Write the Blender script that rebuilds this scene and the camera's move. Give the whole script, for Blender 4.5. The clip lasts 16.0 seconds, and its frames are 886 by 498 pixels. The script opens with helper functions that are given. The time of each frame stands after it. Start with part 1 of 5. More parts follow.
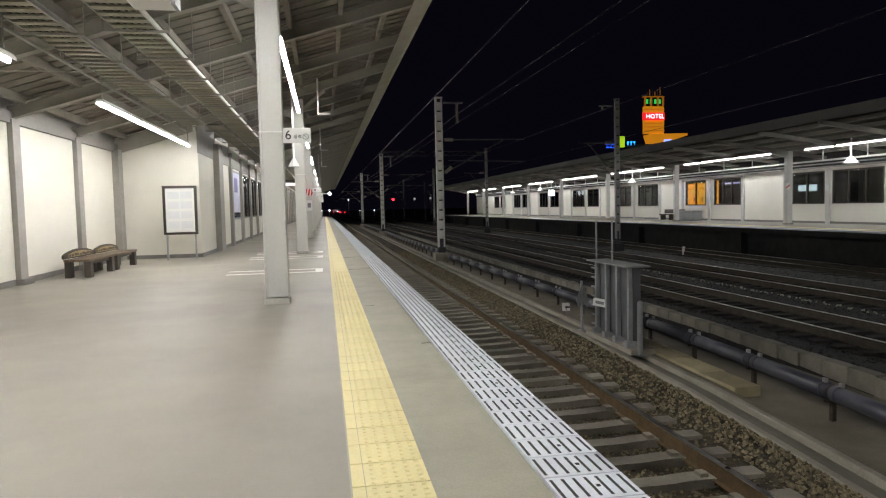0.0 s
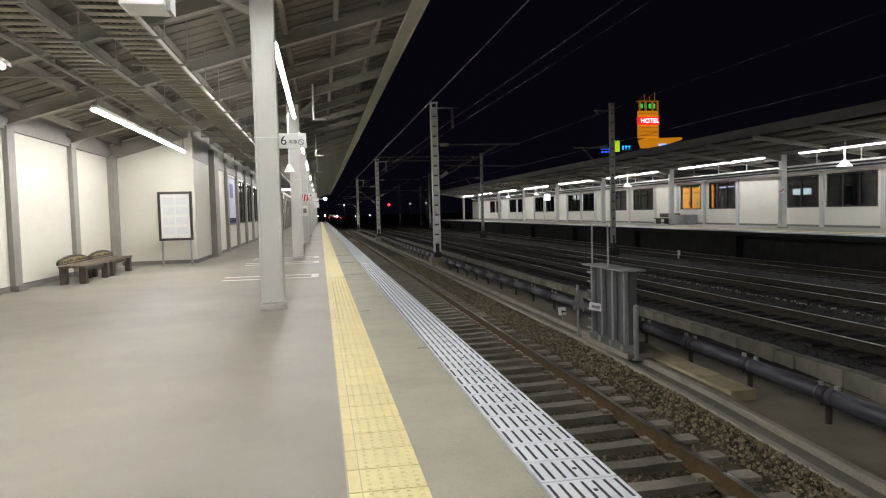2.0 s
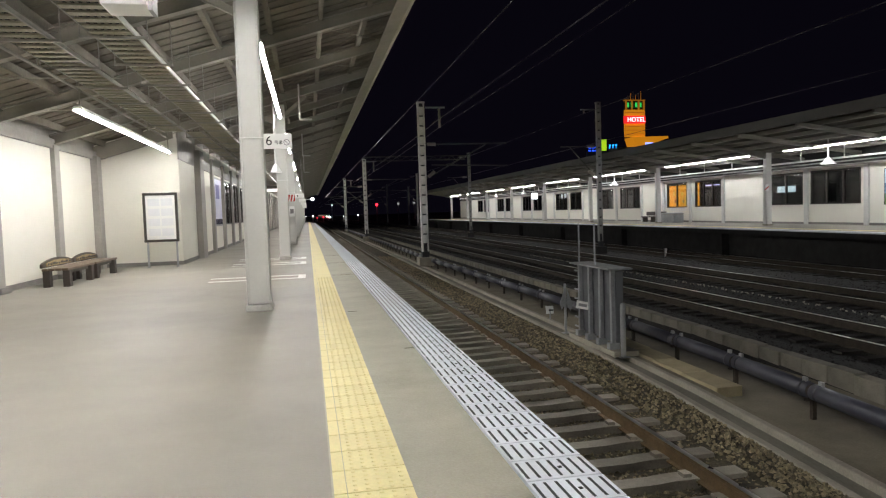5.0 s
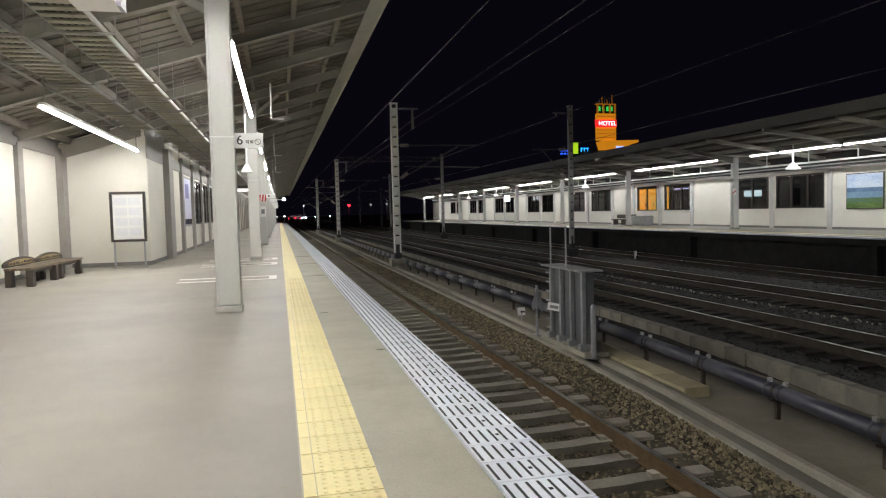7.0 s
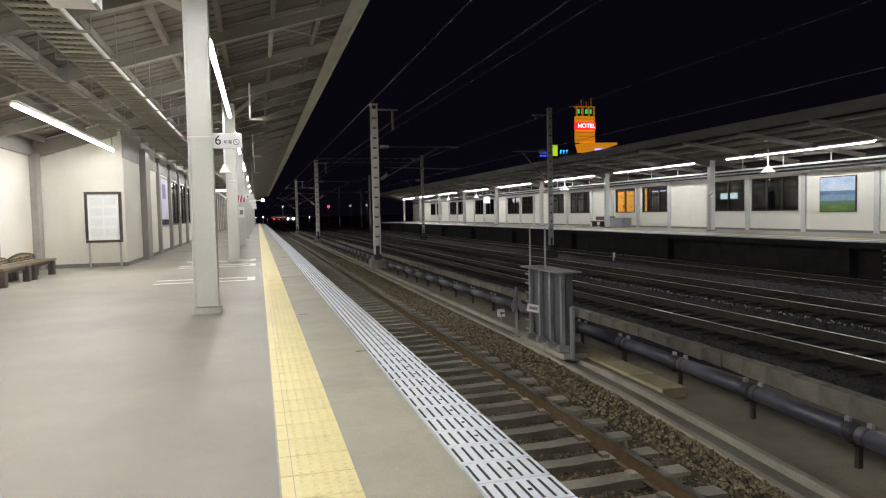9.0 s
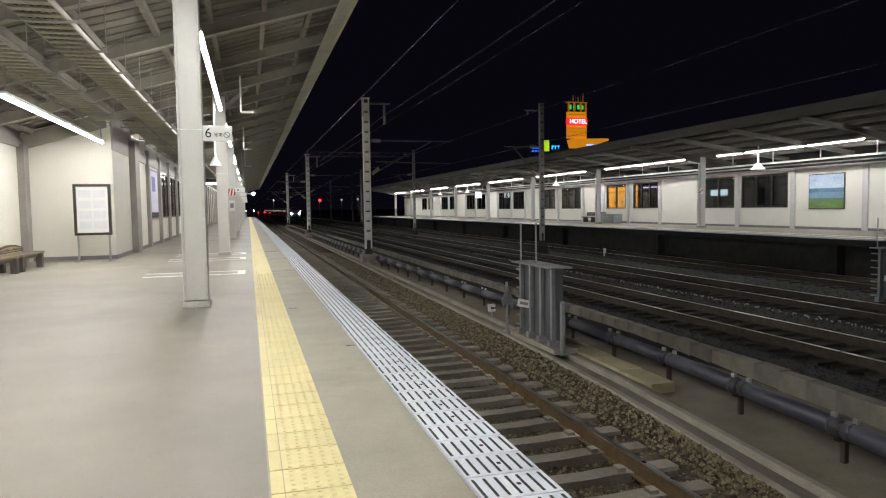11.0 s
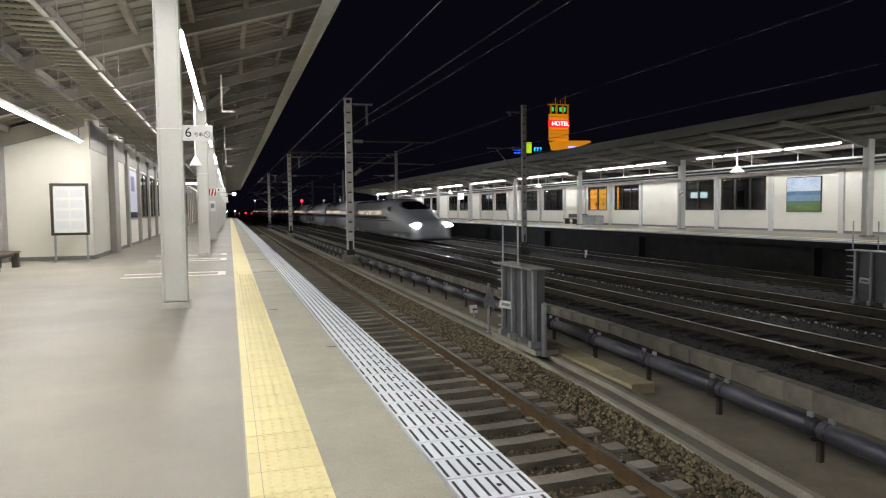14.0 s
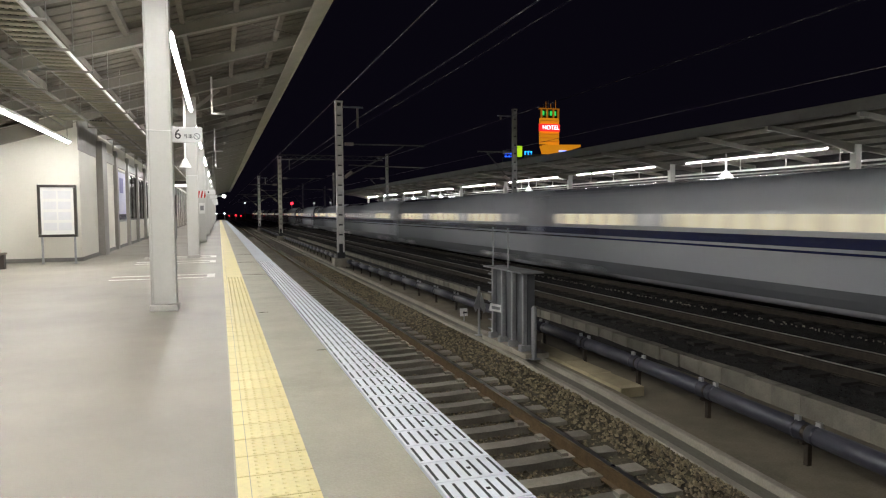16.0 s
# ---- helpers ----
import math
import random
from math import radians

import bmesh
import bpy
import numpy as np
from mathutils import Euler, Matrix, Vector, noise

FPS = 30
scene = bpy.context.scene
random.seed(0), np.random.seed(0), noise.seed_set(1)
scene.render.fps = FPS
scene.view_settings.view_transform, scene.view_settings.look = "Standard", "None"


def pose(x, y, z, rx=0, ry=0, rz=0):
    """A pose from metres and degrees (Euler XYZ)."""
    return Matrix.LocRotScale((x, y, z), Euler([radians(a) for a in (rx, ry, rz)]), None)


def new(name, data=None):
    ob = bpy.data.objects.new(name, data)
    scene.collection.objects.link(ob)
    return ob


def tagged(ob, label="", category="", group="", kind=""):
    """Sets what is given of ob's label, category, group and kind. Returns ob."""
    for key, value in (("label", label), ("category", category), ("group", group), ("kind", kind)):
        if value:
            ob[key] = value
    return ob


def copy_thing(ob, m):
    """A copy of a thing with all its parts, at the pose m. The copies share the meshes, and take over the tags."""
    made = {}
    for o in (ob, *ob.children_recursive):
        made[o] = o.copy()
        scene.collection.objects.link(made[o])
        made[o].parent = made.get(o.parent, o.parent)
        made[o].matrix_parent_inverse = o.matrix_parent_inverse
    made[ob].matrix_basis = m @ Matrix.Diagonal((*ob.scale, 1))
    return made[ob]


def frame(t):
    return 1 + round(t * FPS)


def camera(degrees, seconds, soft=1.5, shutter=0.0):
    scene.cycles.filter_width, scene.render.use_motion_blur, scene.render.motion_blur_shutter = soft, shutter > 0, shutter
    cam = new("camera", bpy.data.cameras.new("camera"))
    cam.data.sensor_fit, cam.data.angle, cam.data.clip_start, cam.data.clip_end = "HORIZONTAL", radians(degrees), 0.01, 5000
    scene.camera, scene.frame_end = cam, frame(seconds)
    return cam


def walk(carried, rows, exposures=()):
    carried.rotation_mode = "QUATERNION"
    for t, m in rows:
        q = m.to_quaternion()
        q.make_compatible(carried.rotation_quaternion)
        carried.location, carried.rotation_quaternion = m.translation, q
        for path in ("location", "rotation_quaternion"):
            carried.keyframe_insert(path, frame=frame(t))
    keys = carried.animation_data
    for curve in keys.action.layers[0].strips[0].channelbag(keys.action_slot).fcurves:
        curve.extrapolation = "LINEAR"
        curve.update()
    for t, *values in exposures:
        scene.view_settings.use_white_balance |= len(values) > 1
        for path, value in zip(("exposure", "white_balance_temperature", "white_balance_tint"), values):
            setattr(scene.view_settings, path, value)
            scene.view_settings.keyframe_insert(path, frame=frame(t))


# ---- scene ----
CAM = camera(66.0, 16.0, soft=1.15, shutter=0.8)
EYE_Z = 1.36
TURNS = [  # seconds, yaw, pitch, roll, sideways drift
    (0, -9.85, -3.49, 1.32, -0.020),
    (0.5, -9.95, -3.17, 1.20, -0.021),
    (1, -9.76, -3.07, 1.31, -0.022),
    (1.5, -10.09, -3.00, 1.34, -0.023),
    (2, -10.21, -3.09, 1.53, -0.022),
    (2.5, -10.55, -3.08, 1.58, -0.018),
    (3, -10.66, -3.08, 1.70, -0.013),
    (3.5, -10.74, -3.26, 1.85, -0.008),
    (4, -10.67, -3.23, 1.91, -0.004),
    (6.5, -12.94, -3.07, 1.63, 0.004),
    (7, -13.50, -3.10, 1.47, 0.003),
    (7.5, -14.13, -2.99, 1.37, 0.002),
    (8, -14.54, -2.95, 1.33, 0.002),
    (8.5, -15.19, -3.22, 1.15, 0.002),
    (9, -15.18, -3.02, 1.28, 0.003),
    (11.5, -16.00, -3.53, 0.85, 0.008),
    (12, -16.01, -3.44, 0.86, 0.009),
    (12.5, -16.27, -3.36, 0.82, 0.009),
    (13, -16.50, -3.29, 0.80, 0.011),
    (13.5, -16.83, -3.27, 0.74, 0.013),
    (14, -17.36, -3.40, 0.66, 0.015),
    (14.5, -17.60, -3.35, 0.55, 0.016),
    (15, -17.97, -3.16, 0.33, 0.017),
    (15.5, -17.92, -3.08, 0.39, 0.016),
    (16, -18.15, -3.14, 0.42, 0.016),
]
walk(CAM, [(t, pose(dx, 0, EYE_Z, 90 + p, r, y)) for t, y, p, r, dx in TURNS], exposures=[(0.0, -0.10), (6.0, -0.03), (16.0, 0.13)])

# ---- world, light level ----
world = bpy.data.worlds.new("night_sky")
scene.world = world
world.use_nodes = True
world.node_tree.nodes["Background"].inputs[0].default_value = (0.35, 0.28, 0.62, 1)
world.node_tree.nodes["Background"].inputs[1].default_value = 0.0065
scene.view_settings.exposure = 0.0
TUBE = 100.0

# ---- the plan, in metres ----
EDGE = 1.42            # near platform edge
RAIL = -1.30           # top of rails
BED = -1.50            # top of ballast
BAY = 11.95            # column spacing
COL_Y = 10.37          # first column
RAF = 3.55             # rafter spacing
RAF0 = 15.0
WALL_W = -6.15         # recessed west wall
WALL_N = 22.0          # end of the recess
WALL_I = -3.80         # inner west wall beyond the recess
FAR_EDGE = 21.25
FAR_COL = 24.75
FAR_WALL = 27.0
Y0, Y1 = -40.0, 150.0


def roof_z(x):
    return 5.145 + 0.30 * x


def far_roof_z(x):
    return 4.60 - 0.14 * (x - 20.2)


# ---- materials ----
def mat(name, color, rough=0.6, metal=0.0, var=0.12, scale=3.0, fine=60.0, bump=0.1, tint=None, spec=0.5, rand=0.0, streak=None, dirt=0.0):
    m = bpy.data.materials.new(name)
    m.use_nodes = True
    nt = m.node_tree
    b = nt.nodes["Principled BSDF"]
    N, L = nt.nodes.new, nt.links.new
    co = N("ShaderNodeTexCoord").outputs["Object"]
    if streak:
        mp = N("ShaderNodeMapping")
        mp.inputs["Scale"].default_value = streak
        L(co, mp.inputs[0])
        src = mp.outputs[0]
    else:
        src = co
    n1 = N("ShaderNodeTexNoise")
    n1.inputs["Scale"].default_value = scale
    n1.inputs["Detail"].default_value = 6
    n1.inputs["Roughness"].default_value = 0.65
    L(src, n1.inputs["Vector"])
    n2 = N("ShaderNodeTexNoise")
    n2.inputs["Scale"].default_value = fine
    n2.inputs["Detail"].default_value = 3
    L(src, n2.inputs["Vector"])
    ramp = N("ShaderNodeMapRange")
    ramp.inputs[1].default_value, ramp.inputs[2].default_value = 0.3, 0.7
    L(n1.outputs[0], ramp.inputs[0])
    mix = N("ShaderNodeMix")
    mix.data_type = "RGBA"
    c2 = tint or tuple(c * (1 - 2.2 * var) for c in color)
    mix.inputs[6].default_value = (*color, 1)
    mix.inputs[7].default_value = (*c2, 1)
    L(ramp.outputs[0], mix.inputs[0])
    mr = N("ShaderNodeMapRange")
    mr.inputs[1].default_value, mr.inputs[2].default_value = 0.25, 0.75
    mr.inputs[3].default_value, mr.inputs[4].default_value = 1 - var, 1 + var
    L(n2.outputs[0], mr.inputs[0])
    hsv = N("ShaderNodeHueSaturation")
    L(mix.outputs[2], hsv.inputs["Color"])
    if rand:
        oi = N("ShaderNodeObjectInfo")
        m2 = N("ShaderNodeMapRange")
        m2.inputs[3].default_value, m2.inputs[4].default_value = 1 - rand, 1 + rand
        L(oi.outputs["Random"], m2.inputs[0])
        mm = N("ShaderNodeMath")
        mm.operation = "MULTIPLY"
        L(mr.outputs[0], mm.inputs[0])
        L(m2.outputs[0], mm.inputs[1])
        L(mm.outputs[0], hsv.inputs["Value"])
    else:
        L(mr.outputs[0], hsv.inputs["Value"])
    out = hsv.outputs[0]
    if dirt:
        n3 = N("ShaderNodeTexNoise")
        n3.inputs["Scale"].default_value = scale * 0.35
        n3.inputs["Detail"].default_value = 8
        n3.inputs["Roughness"].default_value = 0.75
        L(src, n3.inputs["Vector"])
        r3 = N("ShaderNodeMapRange")
        r3.inputs[1].default_value, r3.inputs[2].default_value = 0.52, 0.72
        r3.inputs[4].default_value = dirt
        L(n3.outputs[0], r3.inputs[0])
        md = N("ShaderNodeMix")
        md.data_type = "RGBA"
        md.inputs[7].default_value = (color[0] * 0.35, color[1] * 0.32, color[2] * 0.28, 1)
        L(r3.outputs[0], md.inputs[0])
        L(out, md.inputs[6])
        out = md.outputs[2]
    L(out, b.inputs["Base Color"])
    b.inputs["Roughness"].default_value = rough
    rr = N("ShaderNodeMapRange")
    rr.inputs[3].default_value, rr.inputs[4].default_value = max(0.03, rough - 0.1), min(1, rough + 0.1)
    L(n1.outputs[0], rr.inputs[0])
    L(rr.outputs[0], b.inputs["Roughness"])
    b.inputs["Metallic"].default_value = metal
    b.inputs["Specular IOR Level"].default_value = spec
    if bump:
        bp = N("ShaderNodeBump")
        bp.inputs["Strength"].default_value = bump
        bp.inputs["Distance"].default_value = 0.02
        L(n2.outputs[0], bp.inputs["Height"])
        L(bp.outputs[0], b.inputs["Normal"])
    return m


def glow(name, color, strength):
    m = bpy.data.materials.new(name)
    m.use_nodes = True
    b = m.node_tree.nodes["Principled BSDF"]
    b.inputs["Base Color"].default_value = (*[min(0.8, c) for c in color], 1)
    b.inputs["Emission Color"].default_value = (*color, 1)
    b.inputs["Emission Strength"].default_value = strength
    return m


def glass(name, tint, clear=0.6):
    m = bpy.data.materials.new(name)
    m.use_nodes = True
    nt = m.node_tree
    N, L = nt.nodes.new, nt.links.new
    nt.nodes.remove(nt.nodes["Principled BSDF"])
    t, g, x = N("ShaderNodeBsdfTransparent"), N("ShaderNodeBsdfGlossy"), N("ShaderNodeMixShader")
    lw, pw, f = N("ShaderNodeLayerWeight"), N("ShaderNodeMath"), N("ShaderNodeMapRange")
    lw.inputs[0].default_value = 0.5
    pw.operation = "POWER"
    pw.inputs[1].default_value = 3.0
    L(lw.outputs["Facing"], pw.inputs[0])
    L(pw.outputs[0], f.inputs[0])
    f.inputs[3].default_value, f.inputs[4].default_value = 0.03, 0.7
    t.inputs[0].default_value = (*[c * clear for c in tint], 1)
    g.inputs["Roughness"].default_value = 0.03
    L(f.outputs[0], x.inputs[0])
    L(t.outputs[0], x.inputs[1])
    L(g.outputs[0], x.inputs[2])
    L(x.outputs[0], nt.nodes["Material Output"].inputs[0])
    return m


FLOOR = mat("platform_resin", (0.308, 0.281, 0.229), 0.5, var=0.05, scale=0.4, fine=90, bump=0.12, tint=(0.235, 0.219, 0.186), dirt=0.28)
EDGE_STRIP = mat("edge_concrete", (0.42, 0.40, 0.315), 0.55, var=0.08, scale=1.5, fine=70, bump=0.12, dirt=0.4)
YELLOW = mat("tactile_yellow", (0.84, 0.74, 0.38), 0.55, var=0.05, scale=4, fine=50, bump=0.08, rand=0.04, dirt=0.10)
WHITE_TILE = mat("edge_tile_white", (0.86, 0.885, 0.95), 0.4, var=0.06, scale=6, fine=60, bump=0.05, rand=0.05, dirt=0.12)
BLUE_WHITE = mat("edge_plain_tile", (0.56, 0.60, 0.64), 0.5, var=0.08, scale=3, fine=60, bump=0.05, rand=0.05)
DARK = mat("dark_rubber", (0.035, 0.035, 0.04), 0.6, var=0.2, scale=10)
LINE = mat("white_marking", (0.84, 0.83, 0.78), 0.6, var=0.08, scale=8, fine=60, dirt=0.15)
WALLM = mat("wall_panel_cream", (0.77, 0.745, 0.665), 0.5, var=0.02, scale=0.7, fine=22, bump=0.02, dirt=0.07)
STEEL = mat("painted_steel_beige", (0.31, 0.288, 0.245), 0.45, var=0.06, scale=2, fine=40, bump=0.04, dirt=0.2)
COLM = mat("column_paint", (0.58, 0.575, 0.545), 0.42, var=0.025, scale=1.2, fine=25, bump=0.02, dirt=0.14)
EAVE_PAINT = mat("eave_paint_beige", (0.44, 0.41, 0.35), 0.5, var=0.07, scale=2, fine=40, bump=0.04, dirt=0.25)
FOOT = mat("pale_mortar", (0.60, 0.585, 0.54), 0.7, var=0.08, scale=4, fine=50, bump=0.15, dirt=0.3)
PILAST = mat("pilaster_grey", (0.33, 0.31, 0.285), 0.5, var=0.07, scale=2, fine=30, bump=0.03, dirt=0.3)
SKIRT = mat("skirting_grey", (0.22, 0.21, 0.195), 0.6, var=0.1, scale=3)
DECK = mat("roof_deck_brown", (0.245, 0.22, 0.182), 0.75, var=0.12, scale=1.2, fine=25, bump=0.1, streak=(0.5, 1, 1), dirt=0.4)
# Far roof deck and steel: darker copies with that roof's shade in the colour.
DECK_FAR = mat("shaded_far_deck", (0.105, 0.095, 0.08), 0.8, var=0.15, scale=1.2, fine=25, bump=0.1, dirt=0.4)
FAR_STEEL = mat("shaded_far_steel", (0.21, 0.198, 0.17), 0.5, var=0.08, scale=2, fine=40, bump=0.04, dirt=0.25)
RUST = mat("rusty_steel", (0.125, 0.08, 0.034), 0.7, metal=0.2, var=0.2, scale=8, fine=70, bump=0.2, dirt=0.3)
RAILTOP = mat("polished_rail", (0.74, 0.71, 0.66), 0.3, metal=1.0, var=0.08, scale=4, fine=40, bump=0.02)
# Copies of SLEEPER and RUST with the through tracks' low light in the colour.
SLEEPER_DARK = mat("dim_sleeper", (0.036, 0.032, 0.027), 0.9, var=0.15, scale=4, fine=60, bump=0.25, rand=0.15)
RUST_DARK = mat("dark_rusty_steel", (0.055, 0.042, 0.028), 0.7, metal=0.2, var=0.2, scale=8, fine=70, bump=0.2)
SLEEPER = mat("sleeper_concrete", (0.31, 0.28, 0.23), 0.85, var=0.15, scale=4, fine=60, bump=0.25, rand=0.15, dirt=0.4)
# Dark steel; on the far eave it carries the unlit outer face.
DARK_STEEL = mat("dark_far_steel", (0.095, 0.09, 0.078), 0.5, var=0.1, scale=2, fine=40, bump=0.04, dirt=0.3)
# Copy of BALLAST, darkened by the same low light.
BALLAST_DARK = mat("dim_ballast", (0.023, 0.02, 0.017), 0.95, var=0.3, scale=3, fine=26, bump=1.0, dirt=0.4)
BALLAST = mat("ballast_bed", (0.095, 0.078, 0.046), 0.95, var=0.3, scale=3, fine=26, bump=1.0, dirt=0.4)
CONC = mat("old_concrete", (0.36, 0.33, 0.27), 0.85, var=0.14, scale=1.5, fine=40, bump=0.2, dirt=0.5)
CONC_WALK = mat("stained_concrete", (0.205, 0.178, 0.125), 0.8, var=0.16, scale=1.2, fine=40, bump=0.2, dirt=0.5)
GUTTER = mat("drain_concrete", (0.185, 0.172, 0.138), 0.7, var=0.14, scale=1.2, fine=45, bump=0.15, streak=(1, 0.35, 1), dirt=0.5)
CONC_DARK = mat("dark_concrete", (0.10, 0.087, 0.06), 0.85, var=0.15, scale=1.5, fine=40, bump=0.2, dirt=0.5)
BLOCK = mat("concrete_block", (0.225, 0.208, 0.168), 0.9, var=0.14, scale=3, fine=50, bump=0.25, rand=0.18, dirt=0.5)
# Near-black concrete: shade under the far platform and roof is in the colour.
SHADED_CONC = mat("shaded_concrete", (0.035, 0.033, 0.032), 0.9, var=0.2, scale=2, fine=40, bump=0.15)
LID = mat("trough_lid", (0.42, 0.36, 0.225), 0.8, var=0.1, scale=3, fine=50, bump=0.15, rand=0.12, dirt=0.3)
GALV = mat("galvanised_steel", (0.42, 0.43, 0.44), 0.5, metal=0.55, var=0.12, scale=3, fine=30, bump=0.04, dirt=0.2)
PIPE = mat("pipe_lagging", (0.06, 0.06, 0.078), 0.42, var=0.1, scale=3, fine=30, bump=0.05, dirt=0.3)
CHROME = mat("clamp_steel", (0.5, 0.5, 0.5), 0.4, metal=0.6, var=0.05)
BRONZE = mat("bronze_frame", (0.06, 0.052, 0.045), 0.4, metal=0.5, var=0.1)
PAPER = mat("notice_paper", (0.80, 0.80, 0.78), 0.35, var=0.02, scale=5, bump=0)
PRINT = mat("faint_print", (0.73, 0.735, 0.76), 0.5, var=0.03, bump=0)
WOOD = mat("bench_wood", (0.17, 0.12, 0.075), 0.5, var=0.2, scale=3, fine=40, bump=0.1, streak=(8, 1, 8))
WOOD_DARK = mat("bench_leg_wood", (0.075, 0.06, 0.05), 0.55, var=0.15, scale=5, fine=40)
GOLD = mat("carved_relief", (0.42, 0.31, 0.14), 0.5, var=0.25, scale=9, fine=40, bump=0.1)
TRAY = mat("cable_tray_steel", (0.36, 0.33, 0.25), 0.5, metal=0.15, var=0.1, scale=3)
CABLE = mat("black_cable", (0.03, 0.03, 0.03), 0.6, var=0.1)
WIRE = mat("overhead_wire", (0.075, 0.07, 0.066), 0.5, metal=0.6, var=0.1)
POLE = mat("pole_galvanised", (0.78, 0.77, 0.74), 0.6, metal=0.0, var=0.12, scale=2, fine=30, bump=0.05, dirt=0.3)
# Pole steel in a darker grey, for the far masts.
POLE_FAR = mat("pole_darker_grey", (0.42, 0.41, 0.39), 0.6, var=0.14, scale=2, fine=30, bump=0.05, dirt=0.35)
GROUND = mat("dark_ground", (0.055, 0.05, 0.042), 0.95, var=0.3, scale=0.4, fine=12, bump=0.5)
SIGNW = mat("sign_white", (0.78, 0.78, 0.76), 0.35, var=0.02, bump=0)
BLACK = mat("sign_black", (0.02, 0.02, 0.022), 0.5, var=0.05, bump=0)
GREYP = mat("sign_grey", (0.25, 0.25, 0.26), 0.5, var=0.05, bump=0)
REDP = mat("sign_red", (0.55, 0.05, 0.04), 0.45, var=0.05, bump=0)
INSUL = mat("insulator", (0.35, 0.30, 0.26), 0.3, var=0.1)
GLASS = glass("window_glass", (0.75, 0.8, 0.8), 0.55)
# Room surfaces are near black: the unlit interior is put into the colour.
ROOM = mat("unlit_room_shade", (0.018, 0.018, 0.02), 0.8, var=0.1, bump=0)
T_WHITE = mat("train_white", (0.54, 0.56, 0.60), 0.12, var=0.03, scale=0.6, fine=10, bump=0.0, spec=0.5)
T_POLISH = mat("polished_cover", (0.9, 0.9, 0.92), 0.3, metal=1.0, var=0.03, scale=2, fine=12, bump=0.0)
T_GREY = mat("train_skirt_grey", (0.15, 0.157, 0.17), 0.4, var=0.05, scale=0.8, bump=0.0)
T_BLUE = mat("train_blue", (0.008, 0.014, 0.075), 0.25, var=0.05, bump=0)
T_DARK = mat("train_dark", (0.02, 0.02, 0.022), 0.4, var=0.1, bump=0)
T_GLASS = mat("windscreen", (0.008, 0.009, 0.01), 0.08, var=0.05, bump=0)
T_WIN = glow("lit_carriage_window", (1.0, 0.86, 0.58), 0.62)
T_WIN_DIM = glow("dim_carriage_window", (0.9, 0.85, 0.8), 0.13)
LAMP = glow("tube_light", (1.0, 0.985, 0.96), TUBE)
LAMP_FAR = glow("tube_light_far", (0.97, 0.98, 1.0), TUBE)
HEAD = glow("headlamp", (0.80, 0.90, 1.0), 14.0)
BEAM = glow("headlamp_lens", (0.80, 0.90, 1.0), 330.0)
ORANGE = glow("orange_panel", (1.0, 0.40, 0.02), 3.4)
AMBER = glow("amber_print", (1.0, 0.62, 0.10), 2.6)
LIT = glow("lit_screen", (0.8, 0.92, 1.0), 3.5)
SIGNAL = glow("red_signal", (1.0, 0.02, 0.04), 5.0)
FARWHITE = glow("far_white_lamp", (0.9, 0.95, 1.0), 12.0)
VIOLET = glow("violet_strip", (0.72, 0.6, 1.0), 7.0)


